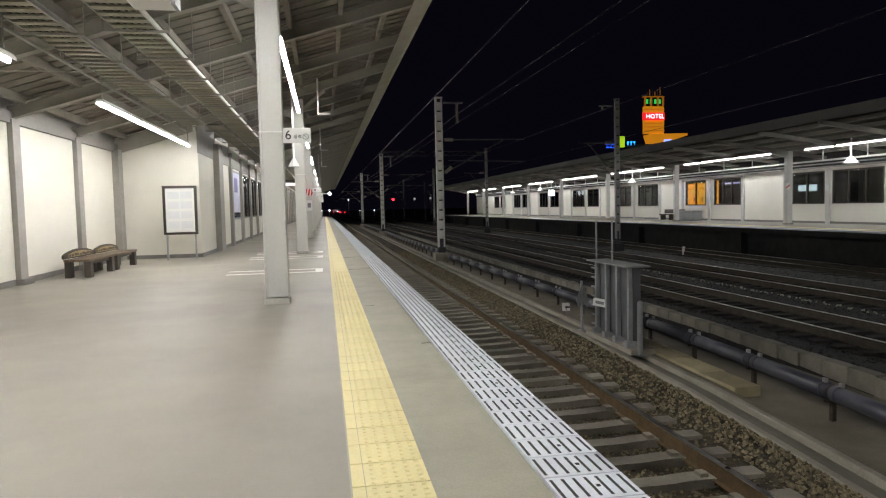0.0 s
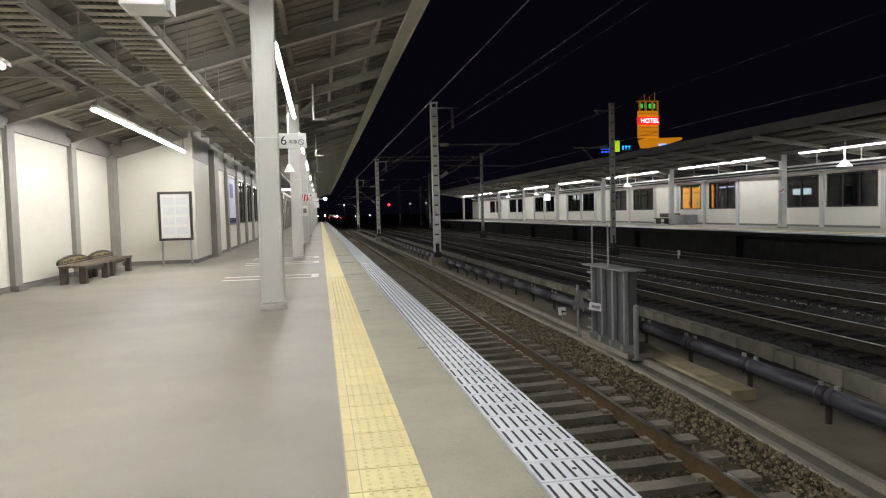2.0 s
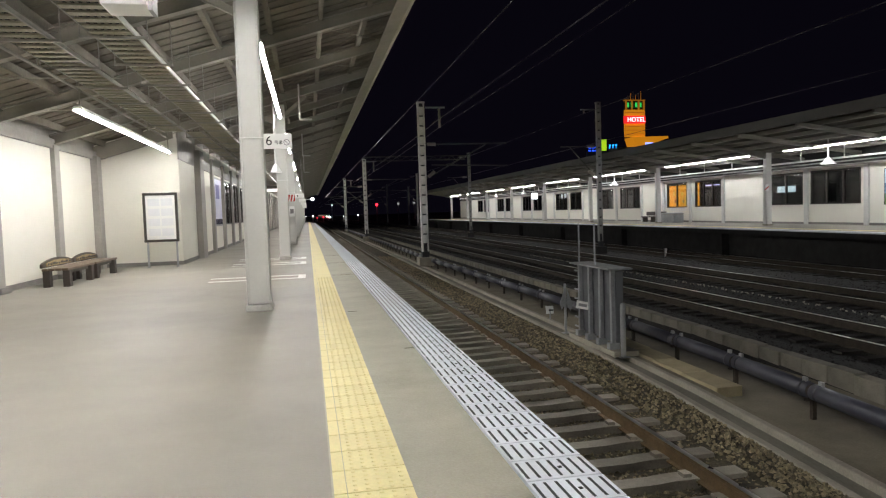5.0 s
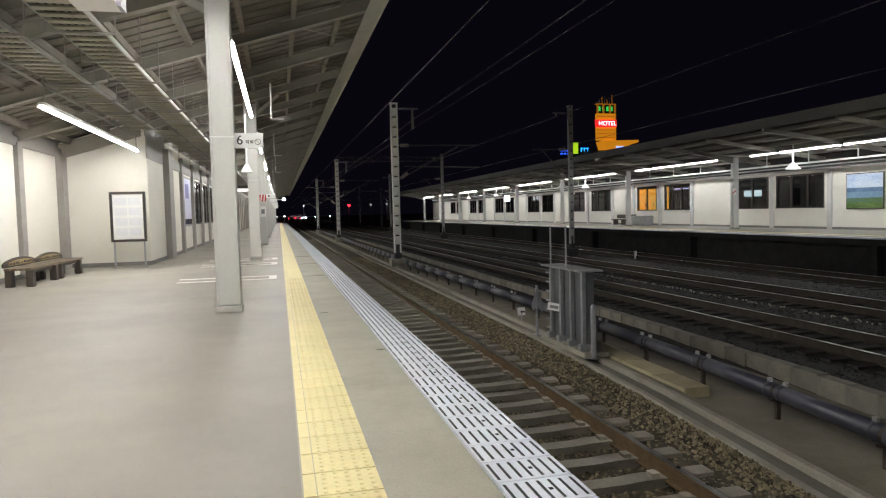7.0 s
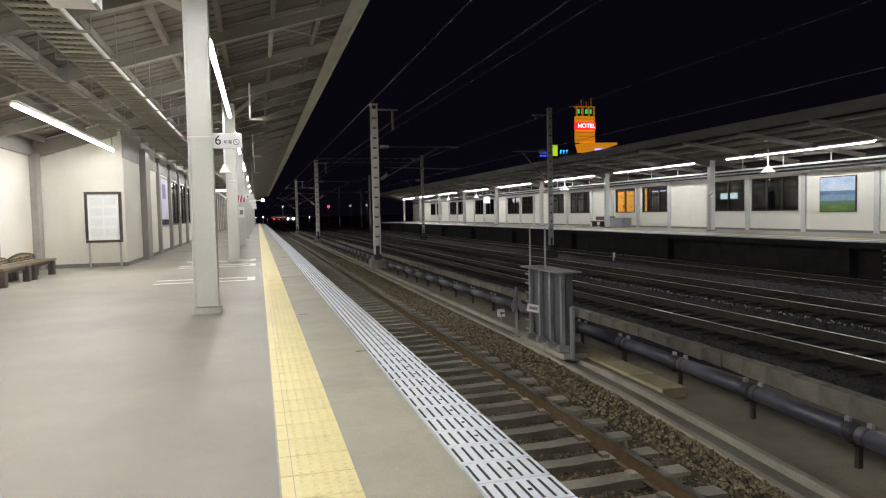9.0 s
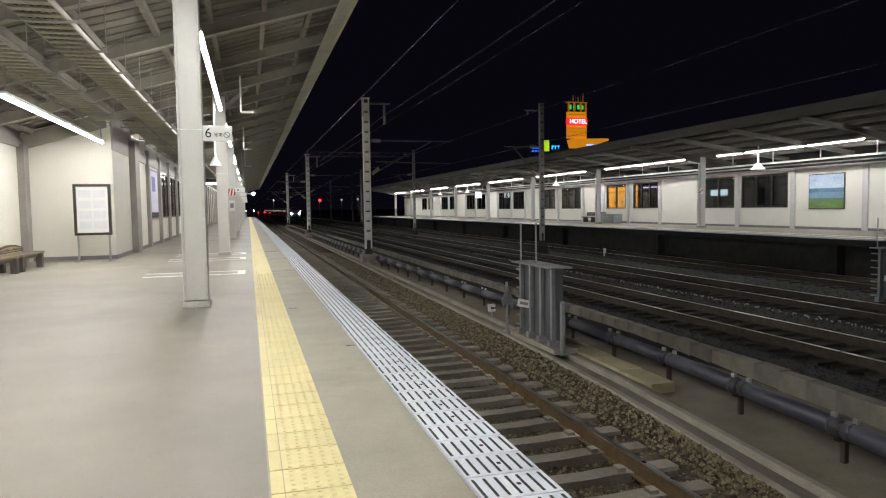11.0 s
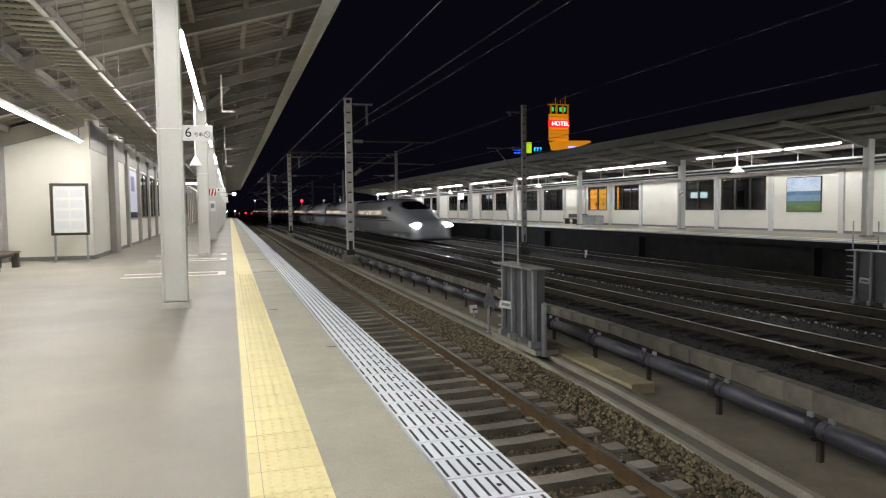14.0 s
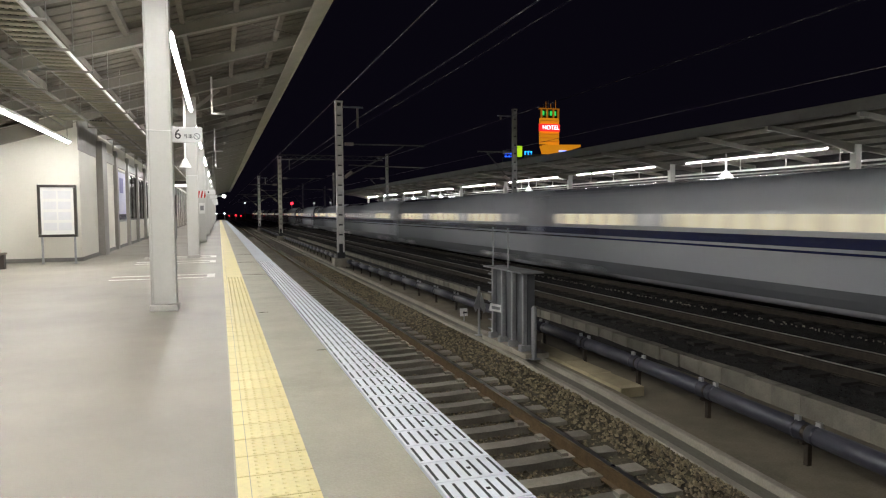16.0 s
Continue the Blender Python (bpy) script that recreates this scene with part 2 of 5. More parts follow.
# ---- mesh building ----
class Build:
    def __init__(self):
        self.v, self.f = [], []

    def box(self, x0, x1, y0, y1, z0, z1, m=None):
        n = len(self.v)
        c = [(x, y, z) for z in (z0, z1) for y in (y0, y1) for x in (x0, x1)]
        if m is not None:
            c = [tuple(m @ Vector(p)) for p in c]
        self.v += c
        self.f += [tuple(n + i for i in q) for q in ((0, 2, 3, 1), (4, 5, 7, 6), (0, 1, 5, 4), (2, 6, 7, 3), (0, 4, 6, 2), (1, 3, 7, 5))]
        return self

    def tube(self, a, b, r, n=8, r2=None):
        a, b = Vector(a), Vector(b)
        w = (b - a).normalized()
        u = w.orthogonal().normalized()
        s = w.cross(u)
        k = len(self.v)
        for p, q in ((a, r), (b, r if r2 is None else r2)):
            for i in range(n):
                t = 2 * math.pi * (i + 0.5) / n
                self.v.append(tuple(p + (u * math.cos(t) + s * math.sin(t)) * q))
        self.f += [(k + i, k + (i + 1) % n, k + n + (i + 1) % n, k + n + i) for i in range(n)]
        self.f += [tuple(k + i for i in reversed(range(n))), tuple(k + n + i for i in range(n))]
        return self

    def beam(self, a, b, w, h):
        """A bar of width w and height h from a to b."""
        a, b = Vector(a), Vector(b)
        d = (b - a).normalized()
        side = d.cross(Vector((0, 0, 1)))
        side = side.normalized() if side.length > 1e-4 else Vector((1, 0, 0))
        up = side.cross(d)
        k = len(self.v)
        for p in (a, b):
            for i, j in ((-1, -1), (1, -1), (1, 1), (-1, 1)):
                self.v.append(tuple(p + side * (i * w / 2) + up * (j * h / 2)))
        self.f += [tuple(k + i for i in q) for q in ((0, 1, 2, 3), (7, 6, 5, 4), (0, 4, 5, 1), (1, 5, 6, 2), (2, 6, 7, 3), (3, 7, 4, 0))]
        return self

    def prism(self, pts, axis, a, b):
        """A closed outline in two axes, drawn out along the third from a to b."""
        n, k = len(pts), len(self.v)
        for s in (a, b):
            for p, q in pts:
                self.v.append({"x": (s, p, q), "y": (p, s, q), "z": (p, q, s)}[axis])
        self.f += [(k + i, k + (i + 1) % n, k + n + (i + 1) % n, k + n + i) for i in range(n)]
        self.f += [tuple(k + i for i in reversed(range(n))), tuple(k + n + i for i in range(n))]
        return self

    def mesh(self, name, material, bevel=0.0, smooth=False):
        me = bpy.data.meshes.new(name)
        me.from_pydata(self.v, [], self.f)
        bm = bmesh.new()
        bm.from_mesh(me)
        bmesh.ops.recalc_face_normals(bm, faces=bm.faces)
        if bevel:
            bmesh.ops.bevel(bm, geom=[e for e in bm.edges if e.is_manifold and e.calc_face_angle(0) > 0.5], offset=bevel, segments=2, profile=0.6, affect="EDGES", clamp_overlap=True)
        if smooth:
            for f in bm.faces:
                f.smooth = True
        bm.to_mesh(me)
        bm.free()
        me.materials.append(material)
        return me


def part(name, b, material, parent=None, label="", bevel=0.0, smooth=False):
    me = b if isinstance(b, bpy.types.Mesh) else b.mesh(name, material, bevel, smooth)
    ob = new(name, me)
    ob.parent = parent
    if label:
        ob["label"] = label
    return ob


def thing(name, at, label, category, group="", rz=0.0):
    ob = new(name)
    ob.empty_display_size = 0.2
    ob.matrix_basis = pose(*at, 0, 0, rz)
    return tagged(ob, label, category, group)


def solid(name, b, material, label, category="", kind="", group="", bevel=0.0):
    return tagged(part(name, b, material, None, "", bevel), label, category, group, kind)


def box(*a):
    return Build().box(*a)


# ---- ground and track beds ----
solid("ground", box(-3000, 3000, -3000, 3000, -2.2, -1.75), GROUND, "dark open ground around the station at night", "ground", "structure")


def kerb_x(y):
    """Inner face of the kerb, which closes in on the near track."""
    return float(np.interp(y, [-40.0, 3.0, 5.6, 7.0, 9.4, 14.0, 400.0], [4.70, 4.72, 4.95, 5.08, 5.28, 5.45, 5.45]))


KERB_Y = [Y0, 3.0, 4.3, 5.6, 7.0, 8.2, 9.4, 11.0, 14.0, 400.0]


def along_kerb(profile):
    """A strip whose cross-section, (distance from the kerb face, height), follows the kerb."""
    b, n = Build(), len(profile)
    for y in KERB_Y:
        b.v += [(kerb_x(y) + x if x > -5 else x + 10, y, z) for x, z in profile]
    for r in range(len(KERB_Y) - 1):
        b.f += [(r * n + i, r * n + (i + 1) % n, (r + 1) * n + (i + 1) % n, (r + 1) * n + i) for i in range(n)]
    b.f += [tuple(range(n)), tuple(len(b.v) - n + i for i in range(n))]
    return b


# profile places below -5 stand for fixed places ten metres further
bed = along_kerb([(1.30 - 10, -1.75), (1.30 - 10, BED - 0.055), (3.80 - 10, BED - 0.055), (3.95 - 10, BED - 0.01), (4.4 - 10, BED + 0.005), (4.55 - 10, BED + 0.03), (0.0, -1.535), (0.0, -1.75)])
solid("ballast_bed", bed, BALLAST, "brown crushed stone ballast under the near track", "ballast", "stuff")
bed = Build()
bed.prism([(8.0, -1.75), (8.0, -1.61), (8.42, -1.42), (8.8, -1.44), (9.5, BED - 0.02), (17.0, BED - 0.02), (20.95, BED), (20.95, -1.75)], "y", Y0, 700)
solid("ballast_bed", bed, BALLAST_DARK, "ballast under the through tracks, low light in its colour", "ballast", "stuff")


def track(cx, gauge, y0, y1, label):
    t = thing("railway_track", (cx, 0, 0), label, "railway track", "railway tracks")
    for s in (-1, 1):
        x = s * gauge / 2
        web = [(x - 0.07, RAIL - 0.19), (x + 0.07, RAIL - 0.19), (x + 0.07, RAIL - 0.178), (x + 0.028, RAIL - 0.165), (x + 0.028, RAIL - 0.05), (x + 0.034, RAIL - 0.04), (x + 0.034, RAIL - 0.006), (x - 0.034, RAIL - 0.006), (x - 0.034, RAIL - 0.04), (x - 0.028, RAIL - 0.05), (x - 0.028, RAIL - 0.165), (x - 0.07, RAIL - 0.178)]
        rail = part("rail", Build().prism(web, "y", y0, y1), RUST if cx < 5 else RUST_DARK, t, "rust-brown steel rail" if cx < 5 else "rusty steel rail, low light in its colour")
        part("running_surface", box(x - 0.03, x + 0.03, y0, y1, RAIL - 0.0055, RAIL), RAILTOP, rail, "worn shiny rail head")
    return t


TRACKS = [track(3.10, 1.5, Y0, 400, "near ballasted railway track beside the platform edge"),
          track(10.75, 1.40, Y0, 700, "ballasted through track with dark rails"),
          track(14.90, 1.40, Y0, 700, "ballasted through track on which the train runs"),
          track(19.75, 1.45, Y0, 400, "shaded railway track beside the far platform")]

# kerb, gutter and low walls between the tracks
solid("kerb", along_kerb([(0.002, -1.75), (0.002, -1.49), (0.012, -1.475), (0.11, -1.475), (0.12, -1.49), (0.12, -1.75)]), CONC, "weathered pale concrete kerb beside the near ballast", "kerb", "structure")
def strip(a, b, z, e=0.012):
    return along_kerb([(a, -1.75), (a, z - e), (a + e, z), (b - e, z), (b, z - e), (b, -1.75)])


solid("gutter_floor", strip(0.122, 0.42, -1.55), GUTTER, "dark concrete drain channel", "gutter", "structure")
solid("gutter_wall", strip(0.422, 0.53, -1.465), CONC, "narrow concrete wall of the drain channel", "gutter", "structure")
solid("trough_side", strip(0.54, 0.66, -1.485), CONC_WALK, "concrete side of the cable trough", "gutter", "structure")
solid("walkway", strip(0.662, 2.75, -1.60), CONC_WALK, "stained concrete strip under the pipe", "walkway", "structure")
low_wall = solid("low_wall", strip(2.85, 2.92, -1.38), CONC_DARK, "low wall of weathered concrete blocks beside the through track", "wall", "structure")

# ---- near platform ----
solid("platform_floor", box(WALL_W - 0.3, 0.06, Y0, Y1, -0.25, 0.0), FLOOR, "smooth beige-grey resin platform floor", "floor", "structure")
solid("platform_margin", box(0.06, 1.0, Y0, Y1, -0.25, -0.003), EDGE_STRIP, "worn concrete margin between the tactile strip and the edge", "floor", "structure")
solid("platform_edge_slab", box(1.0, EDGE, Y0, Y1, -0.25, -0.035), DARK, "dark slab under the platform edge tiles", "platform edge", "structure")
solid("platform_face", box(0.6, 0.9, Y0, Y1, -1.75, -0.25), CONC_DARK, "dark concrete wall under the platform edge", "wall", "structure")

# queue markings on the floor
for y in (15.33, 19.95, 22.3):
    mk = Build()
    mk.box(-2.16, -0.1, y - 0.08, y + 0.09, 0.0, 0.004).box(-2.2, -0.27, y + 0.68, y + 0.85, 0.0, 0.004).box(-0.265, -0.1, y + 0.092, y + 0.85, 0.0, 0.004)
    solid("queue_marking", mk, LINE, "white painted queue marking lines on the platform floor", "floor marking", "", "queue markings")


# columns
def column():
    t = thing("platform_column", (-0.745, COL_Y, 0), "pale grey painted steel column on a concrete foot", "column", "platform columns")
    h = roof_z(-0.745) - 0.05
    part("shaft", box(-0.14, 0.14, -0.15, 0.15, 0.1, h), COLM, t, bevel=0.012)
    part("flange", box(-0.165, -0.14, -0.165, 0.165, 0.1, h), COLM, t, bevel=0.004)
    part("flange", box(0.14, 0.165, -0.165, 0.165, 0.1, h), COLM, t, bevel=0.004)
    part("foot", Build().prism([(-0.192, 0), (0.192, 0), (0.184, 0.09), (-0.184, 0.09)], "y", -0.19, 0.19), FOOT, t, "pale concrete foot", bevel=0.012)
    part("joint_band", box(-0.168, 0.168, -0.168, 0.168, 2.50, 2.512), SIGNW, t)
    br = Build().beam((0.16, 0, h - 0.30), (0.85, 0, roof_z(0.105) - 0.02), 0.10, 0.10)
    br.beam((-0.16, 0, h - 0.55), (-0.85, 0, roof_z(-1.595) - 0.02), 0.10, 0.10)
    part("bracket", br, STEEL, t, "slanting steel bracket under the roof beam")
    return t


c0 = column()
for k in list(range(1, 12)) + [-1, -2, -3, -4]:
    copy_thing(c0, pose(-0.745, COL_Y + BAY * k, 0))

# ---- near roof ----
EAVE = 2.345
deck = Build()
deck.prism([(WALL_W - 0.4, roof_z(WALL_W - 0.4) + 0.42), (EAVE, roof_z(EAVE) + 0.42), (EAVE, roof_z(EAVE) + 0.52), (WALL_W - 0.4, roof_z(WALL_W - 0.4) + 0.52)], "y", Y0, Y1)
y = Y0 + 0.2
while y < 100:
    deck.beam((WALL_W, y, roof_z(WALL_W) + 0.41), (EAVE, y, roof_z(EAVE) + 0.41), 0.03, 0.03)
    y += 0.44
solid("ceiling", deck, DECK, "sloping ribbed roof deck of the near platform, dull brown", "roof", "structure")
x = WALL_W + 0.3
while x < EAVE - 0.3:
    solid("purlin", box(x - 0.05, x + 0.05, Y0, Y1, roof_z(x) + 0.22, roof_z(x) + 0.375), DECK, "dark steel purlin under the roof deck", "roof beam", "structure")
    x += 1.05
fas = Build().prism([(EAVE, roof_z(EAVE) - 0.06), (EAVE + 0.05, roof_z(EAVE) - 0.06), (EAVE + 0.05, roof_z(EAVE) + 0.56), (EAVE, roof_z(EAVE) + 0.56)], "y", Y0, Y1)
fas.prism([(EAVE - 0.36, roof_z(EAVE - 0.36) - 0.045), (EAVE - 0.002, roof_z(EAVE) - 0.045), (EAVE - 0.002, roof_z(EAVE) - 0.015), (EAVE - 0.36, roof_z(EAVE - 0.36) - 0.015)], "y", Y0, Y1)
solid("eave_fascia", fas, EAVE_PAINT, "beige steel fascia and gutter along the eave", "fascia", "structure")


def rafter():
    t = thing("roof_rafter", (0, RAF0, 0), "beige painted steel I-beam rafter under the sloping roof", "roof beam", "roof rafters")
    a, b = (WALL_W, 0, roof_z(WALL_W)), (EAVE - 0.02, 0, roof_z(EAVE - 0.02))
    up = lambda p, h: (p[0], p[1], p[2] + h)
    part("web", Build().beam(up(a, 0.13), up(b, 0.13), 0.02, 0.25), STEEL, t)
    part("lower_flange", Build().beam(up(a, 0.012), up(b, 0.012), 0.18, 0.022), STEEL, t)
    part("upper_flange", Build().beam(up(a, 0.25), up(b, 0.25), 0.18, 0.022), STEEL, t)
    return t


r0 = rafter()
for k in list(range(-14, 0)) + list(range(1, 38)):
    copy_thing(r0, pose(0, RAF0 + RAF * k, 0))
br = thing("roof_bracing", (0, 0, 0), "thin steel cross bracing rods under the roof", "bracing")
for k in range(-3, 8):
    ya = RAF0 + RAF * k
    part("rod", Build().tube((0.2, ya, roof_z(0.2) + 0.2), (2.2, ya + RAF, roof_z(2.2) + 0.2), 0.012, 6), STEEL, br)
    part("rod", Build().tube((-5.9, ya, roof_z(-5.9) + 0.2), (-3.6, ya + RAF, roof_z(-3.6) + 0.2), 0.012, 6), STEEL, br)

# ---- west walls ----
w = solid("wall_west", box(WALL_W - 0.25, WALL_W - 0.03, Y0, WALL_N + 0.2, 0, roof_z(WALL_W) + 0.45), PILAST, "cream panelled wall of the waiting recess", "wall", "structure")
pil = []
for k in range(-14, 2):
    y = RAF0 + RAF * k
    pil.append(y)
    part("pilaster", box(WALL_W - 0.03, WALL_W + 0.12, y - 0.17, y + 0.17, 0, roof_z(WALL_W)), PILAST, w, "grey-brown steel pilaster", bevel=0.01)
    part("plinth", box(WALL_W - 0.02, WALL_W + 0.2, y - 0.24, y + 0.24, 0, 0.12), SKIRT, w, bevel=0.01)
    if k < 2:
        part("panel", box(WALL_W - 0.03, WALL_W + 0.015, y + 0.17, min(y + RAF - 0.17, WALL_N - 0.45), 0.12, 3.22), WALLM, w, "cream wall panel")
part("pilaster", box(WALL_W - 0.03, WALL_W + 0.2, WALL_N - 0.45, WALL_N - 0.03, 0, roof_z(WALL_W)), PILAST, w, "grey-brown steel corner pilaster", bevel=0.01)
part("panel_head", box(WALL_W - 0.03, WALL_W + 0.09, Y0, WALL_N, 3.225, 3.46), PILAST, w, "grey beam above the panels", bevel=0.01)
part("skirting", box(WALL_W - 0.03, WALL_W + 0.04, Y0, WALL_N, 0, 0.115), SKIRT, w)

wn = solid("wall_north", Build().prism([(WALL_W, 0), (WALL_I, 0), (WALL_I, roof_z(WALL_I) + 0.35), (WALL_W, roof_z(WALL_W) + 0.35)], "y", WALL_N + 0.02, WALL_N + 0.2), WALLM, "cream end wall of the waiting recess", "wall", "structure")
part("panel", Build().prism([(WALL_W + 0.12, 0.115), (WALL_I, 0.115), (WALL_I, roof_z(WALL_I) - 0.14), (WALL_W + 0.12, roof_z(WALL_W + 0.12) - 0.14)], "y", WALL_N - 0.012, WALL_N + 0.02), WALLM, wn)
part("head_beam", Build().prism([(WALL_W, roof_z(WALL_W) - 0.13), (WALL_I - 0.1, roof_z(WALL_I - 0.1) - 0.13), (WALL_I - 0.1, roof_z(WALL_I - 0.1) + 0.3), (WALL_W, roof_z(WALL_W) + 0.3)], "y", WALL_N - 0.07, WALL_N + 0.02), STEEL, wn)
part("skirting", box(WALL_W, WALL_I + 0.01, WALL_N - 0.03, WALL_N + 0.02, 0, 0.112), SKIRT, wn)

wi = solid("wall_inner", box(WALL_I - 0.2, WALL_I - 0.02, WALL_N + 0.2, Y1, 0, roof_z(WALL_I) + 0.4), PILAST, "long cream wall with grey pilasters along the platform", "wall", "structure")
part("return_panel", box(WALL_I - 0.02, WALL_I + 0.02, WALL_N, 24.9, 0.115, 3.2), WALLM, wi)
part("return_head", box(WALL_I - 0.02, WALL_I + 0.03, WALL_N, 24.9, 3.205, 4.0), PILAST, wi)
for k in range(0, 36):
    y = 25.35 + RAF * k
    part("pilaster", box(WALL_I - 0.02, WALL_I + (0.22 if k == 0 else 0.14), y - (0.45 if k == 0 else 0.2), y + (0.45 if k == 0 else 0.2), 0, 3.75), PILAST, wi, "grey-brown pilaster", bevel=0.01)
    part("panel", box(WALL_I - 0.02, WALL_I + 0.02, y + 0.2, y + RAF - 0.2, 0.115, 3.2), WALLM, wi, "cream wall panel")
    part("lintel", box(WALL_I - 0.02, WALL_I + 0.06, y + 0.2, y + RAF - 0.2, 3.205, 3.55), PILAST, wi, "dark grey lintel strip")
    part("panel_top", box(WALL_I - 0.02, WALL_I + 0.02, y + 0.2, y + RAF - 0.2, 3.555, 4.0), WALLM, wi, "pale strip above the lintel")
part("skirting", box(WALL_I - 0.02, WALL_I + 0.05, WALL_N, Y1, 0, 0.112), SKIRT, wi)
solid("wall_south", box(WALL_W - 0.3, 0.9, Y0 - 0.3, Y0, -1.7, 4.6), WALLM, "plain cream wall closing the platform behind", "wall", "structure")

# ---- near platform lights ----
def long_light(name, x, y, z, n, each, lamp, label, group, drop, w=1.0):
    t = thing(name, (x, y, z), label, "ceiling light", group)
    L = n * each
    part("housing", Build().prism([(w * px, pz) for px, pz in ((-0.05, 0.06), (0.05, 0.06), (0.085, 0.01), (0.085, -0.026), (0.079, -0.026), (0.04, 0.012), (-0.04, 0.012), (-0.079, -0.026), (-0.085, -0.026), (-0.085, 0.01))], "y", 0, L), SIGNW, t, "white steel reflector housing")
    for i in range(n):
        part("tube", Build().tube((0, i * each + 0.04, -0.028), (0, (i + 1) * each - 0.04, -0.028), 0.032 if w == 1 else 0.042, 10), lamp, t, "glowing white tube", smooth=True)
    for i in range(n + 1):
        yy = min(max(i * each, 0.15), L - 0.15)
        part("hanger", Build().tube((0, yy, 0.055), (0, yy, drop), 0.012, 6), STEEL, t)
    return t


right = long_light("ceiling_light", -0.69, 12.35, 4.38, 3, 3.0, LAMP, "long white fluorescent light hung from the roof above the columns", "platform ceiling lights", 0.6, 0.58)
for k in (-4, -1, 1, 2, 3, 4, 5, 6, 7, 8, 9):
    copy_thing(right, pose(-0.69, 12.35 + BAY * k, 4.38))
left = long_light("ceiling_light", -3.90, 13.15, 3.37, 3, 2.72, LAMP, "long white fluorescent light hung over the waiting recess", "recess ceiling lights", 0.6)
for k in (-1,):
    copy_thing(left, pose(-3.90, 13.15 + 11.7 * k, 3.37))


# ---- cable ladders and hung conduits ----
def ladder(x0, x1, z, y0, y1, label):
    t = thing("cable_ladder", (0, 0, 0), label, "cable tray", "cable trays")
    part("side_rail", box(x0 - 0.02, x0, y0, y1, z - 0.035, z + 0.03), PILAST, t)
    part("side_rail", box(x1, x1 + 0.03, y0, y1, z - 0.035, z + 0.03), COLM if x1 > -2.5 else PILAST, t, "pale steel side rail" if x1 > -2.5 else "")
    y = y0
    rung = box(x0, x1, -0.075, 0.075, z - 0.03, z - 0.005).mesh("rung", TRAY)
    while y < min(y1, 80):
        part("rung", rung, TRAY, t).matrix_basis = pose(0, y, 0)
        y += 0.30
    for i in range(5):
        xx = x0 + (x1 - x0) * (i + 0.7) / 6
        part("cable", Build().tube((xx, y0, z + 0.02), (xx, y1, z + 0.02), 0.018, 6), CABLE, t, "dark cable")
    y = y0 + 1.0
    while y < min(y1, 80):
        g = box(x0 - 0.18, x1 + 0.18, y - 0.02, y + 0.02, z - 0.075, z - 0.042)
        g.tube((x0 - 0.17, y, z - 0.06), (x0 - 0.17, y, roof_z(x0) + 0.2), 0.008, 6).tube((x1 + 0.17, y, z - 0.06), (x1 + 0.17, y, roof_z(x1) + 0.2), 0.008, 6)
        part("hanger", g, PILAST, t, "steel trapeze hanger")
        y += 1.775
    return t


ladder(-2.80, -2.26, 3.98, -12, 60, "steel cable ladder with pale side rail and dark cables")
ladder(-3.92, -3.38, 3.92, -12, 20.9, "wide steel cable ladder with dark cables")
ladder(-3.40, -2.98, 3.96, 21.4, 60, "steel cable ladder along the inner wall")
cond = thing("conduit", (0, 0, 0), "thin dark steel conduit under the rafters", "conduit")
part("pipe", Build().tube((-3.92, -10, 3.75), (-3.92, 21.0, 3.75), 0.025, 8), PILAST, cond)
for k in range(-5, 2):
    part("clamp", Build().tube((-3.92, RAF0 + RAF * k, 3.75), (-3.92, RAF0 + RAF * k, 4.0), 0.01, 6), PILAST, cond)
sp = thing("camera_housing", (-1.62, 7.15, 3.42), "pale grey boxed fitting hung under the roof", "ceiling fitting")
part("case", box(-0.22, 0.2, -0.12, 0.3, 0, 0.2), SIGNW, sp, bevel=0.02)
part("lamp_plate", box(0.2, 0.24, -0.05, 0.2, -0.03, 0.16), GALV, sp)
part("stem", Build().tube((0, 0.1, 0.2), (0, 0.1, 1.62), 0.025, 8), STEEL, sp)

for y in (20, 32, 44):
    hk = thing("hanging_rod", (-0.1, y, 4.1), "pale steel hanging rod with a short side arm", "hanger", "hanging rods")
    part("rod", Build().tube((0, 0, 0), (0, 0, 1.0), 0.028, 8), COLM, hk)
    part("arm", box(0, 0.34, -0.02, 0.02, -0.02, 0.03), COLM, hk)
for y in (21.0, 45.0):
    lp = thing("pendant_speaker", (-0.87, y, 2.68), "white conical pendant loudspeaker on a rod", "loudspeaker", "pendant loudspeakers")
    part("horn", Build().tube((0, 0, 0), (0, 0, 0.24), 0.17, 14, 0.05), SIGNW, lp, smooth=False)
    part("rod", Build().tube((0, 0, 0.24), (0, 0, 2.66), 0.03, 8), SIGNW, lp)

# ---- car position sign and other platform signs ----
def text(word, size, material, parent, m, name="lettering", depth=0.003):
    cu = bpy.data.curves.new(name, "FONT")
    cu.body, cu.size, cu.extrude, cu.align_x, cu.align_y = word, size, depth, "CENTER", "CENTER"
    tmp = bpy.data.objects.new(name, cu)
    scene.collection.objects.link(tmp)
    me = bpy.data.meshes.new_from_object(tmp.evaluated_get(bpy.context.evaluated_depsgraph_get()))
    bpy.data.objects.remove(tmp)
    me.materials.clear()
    me.materials.append(material)
    ob = new(name, me)
    ob.parent = parent
    ob.matrix_basis = m
    return ob


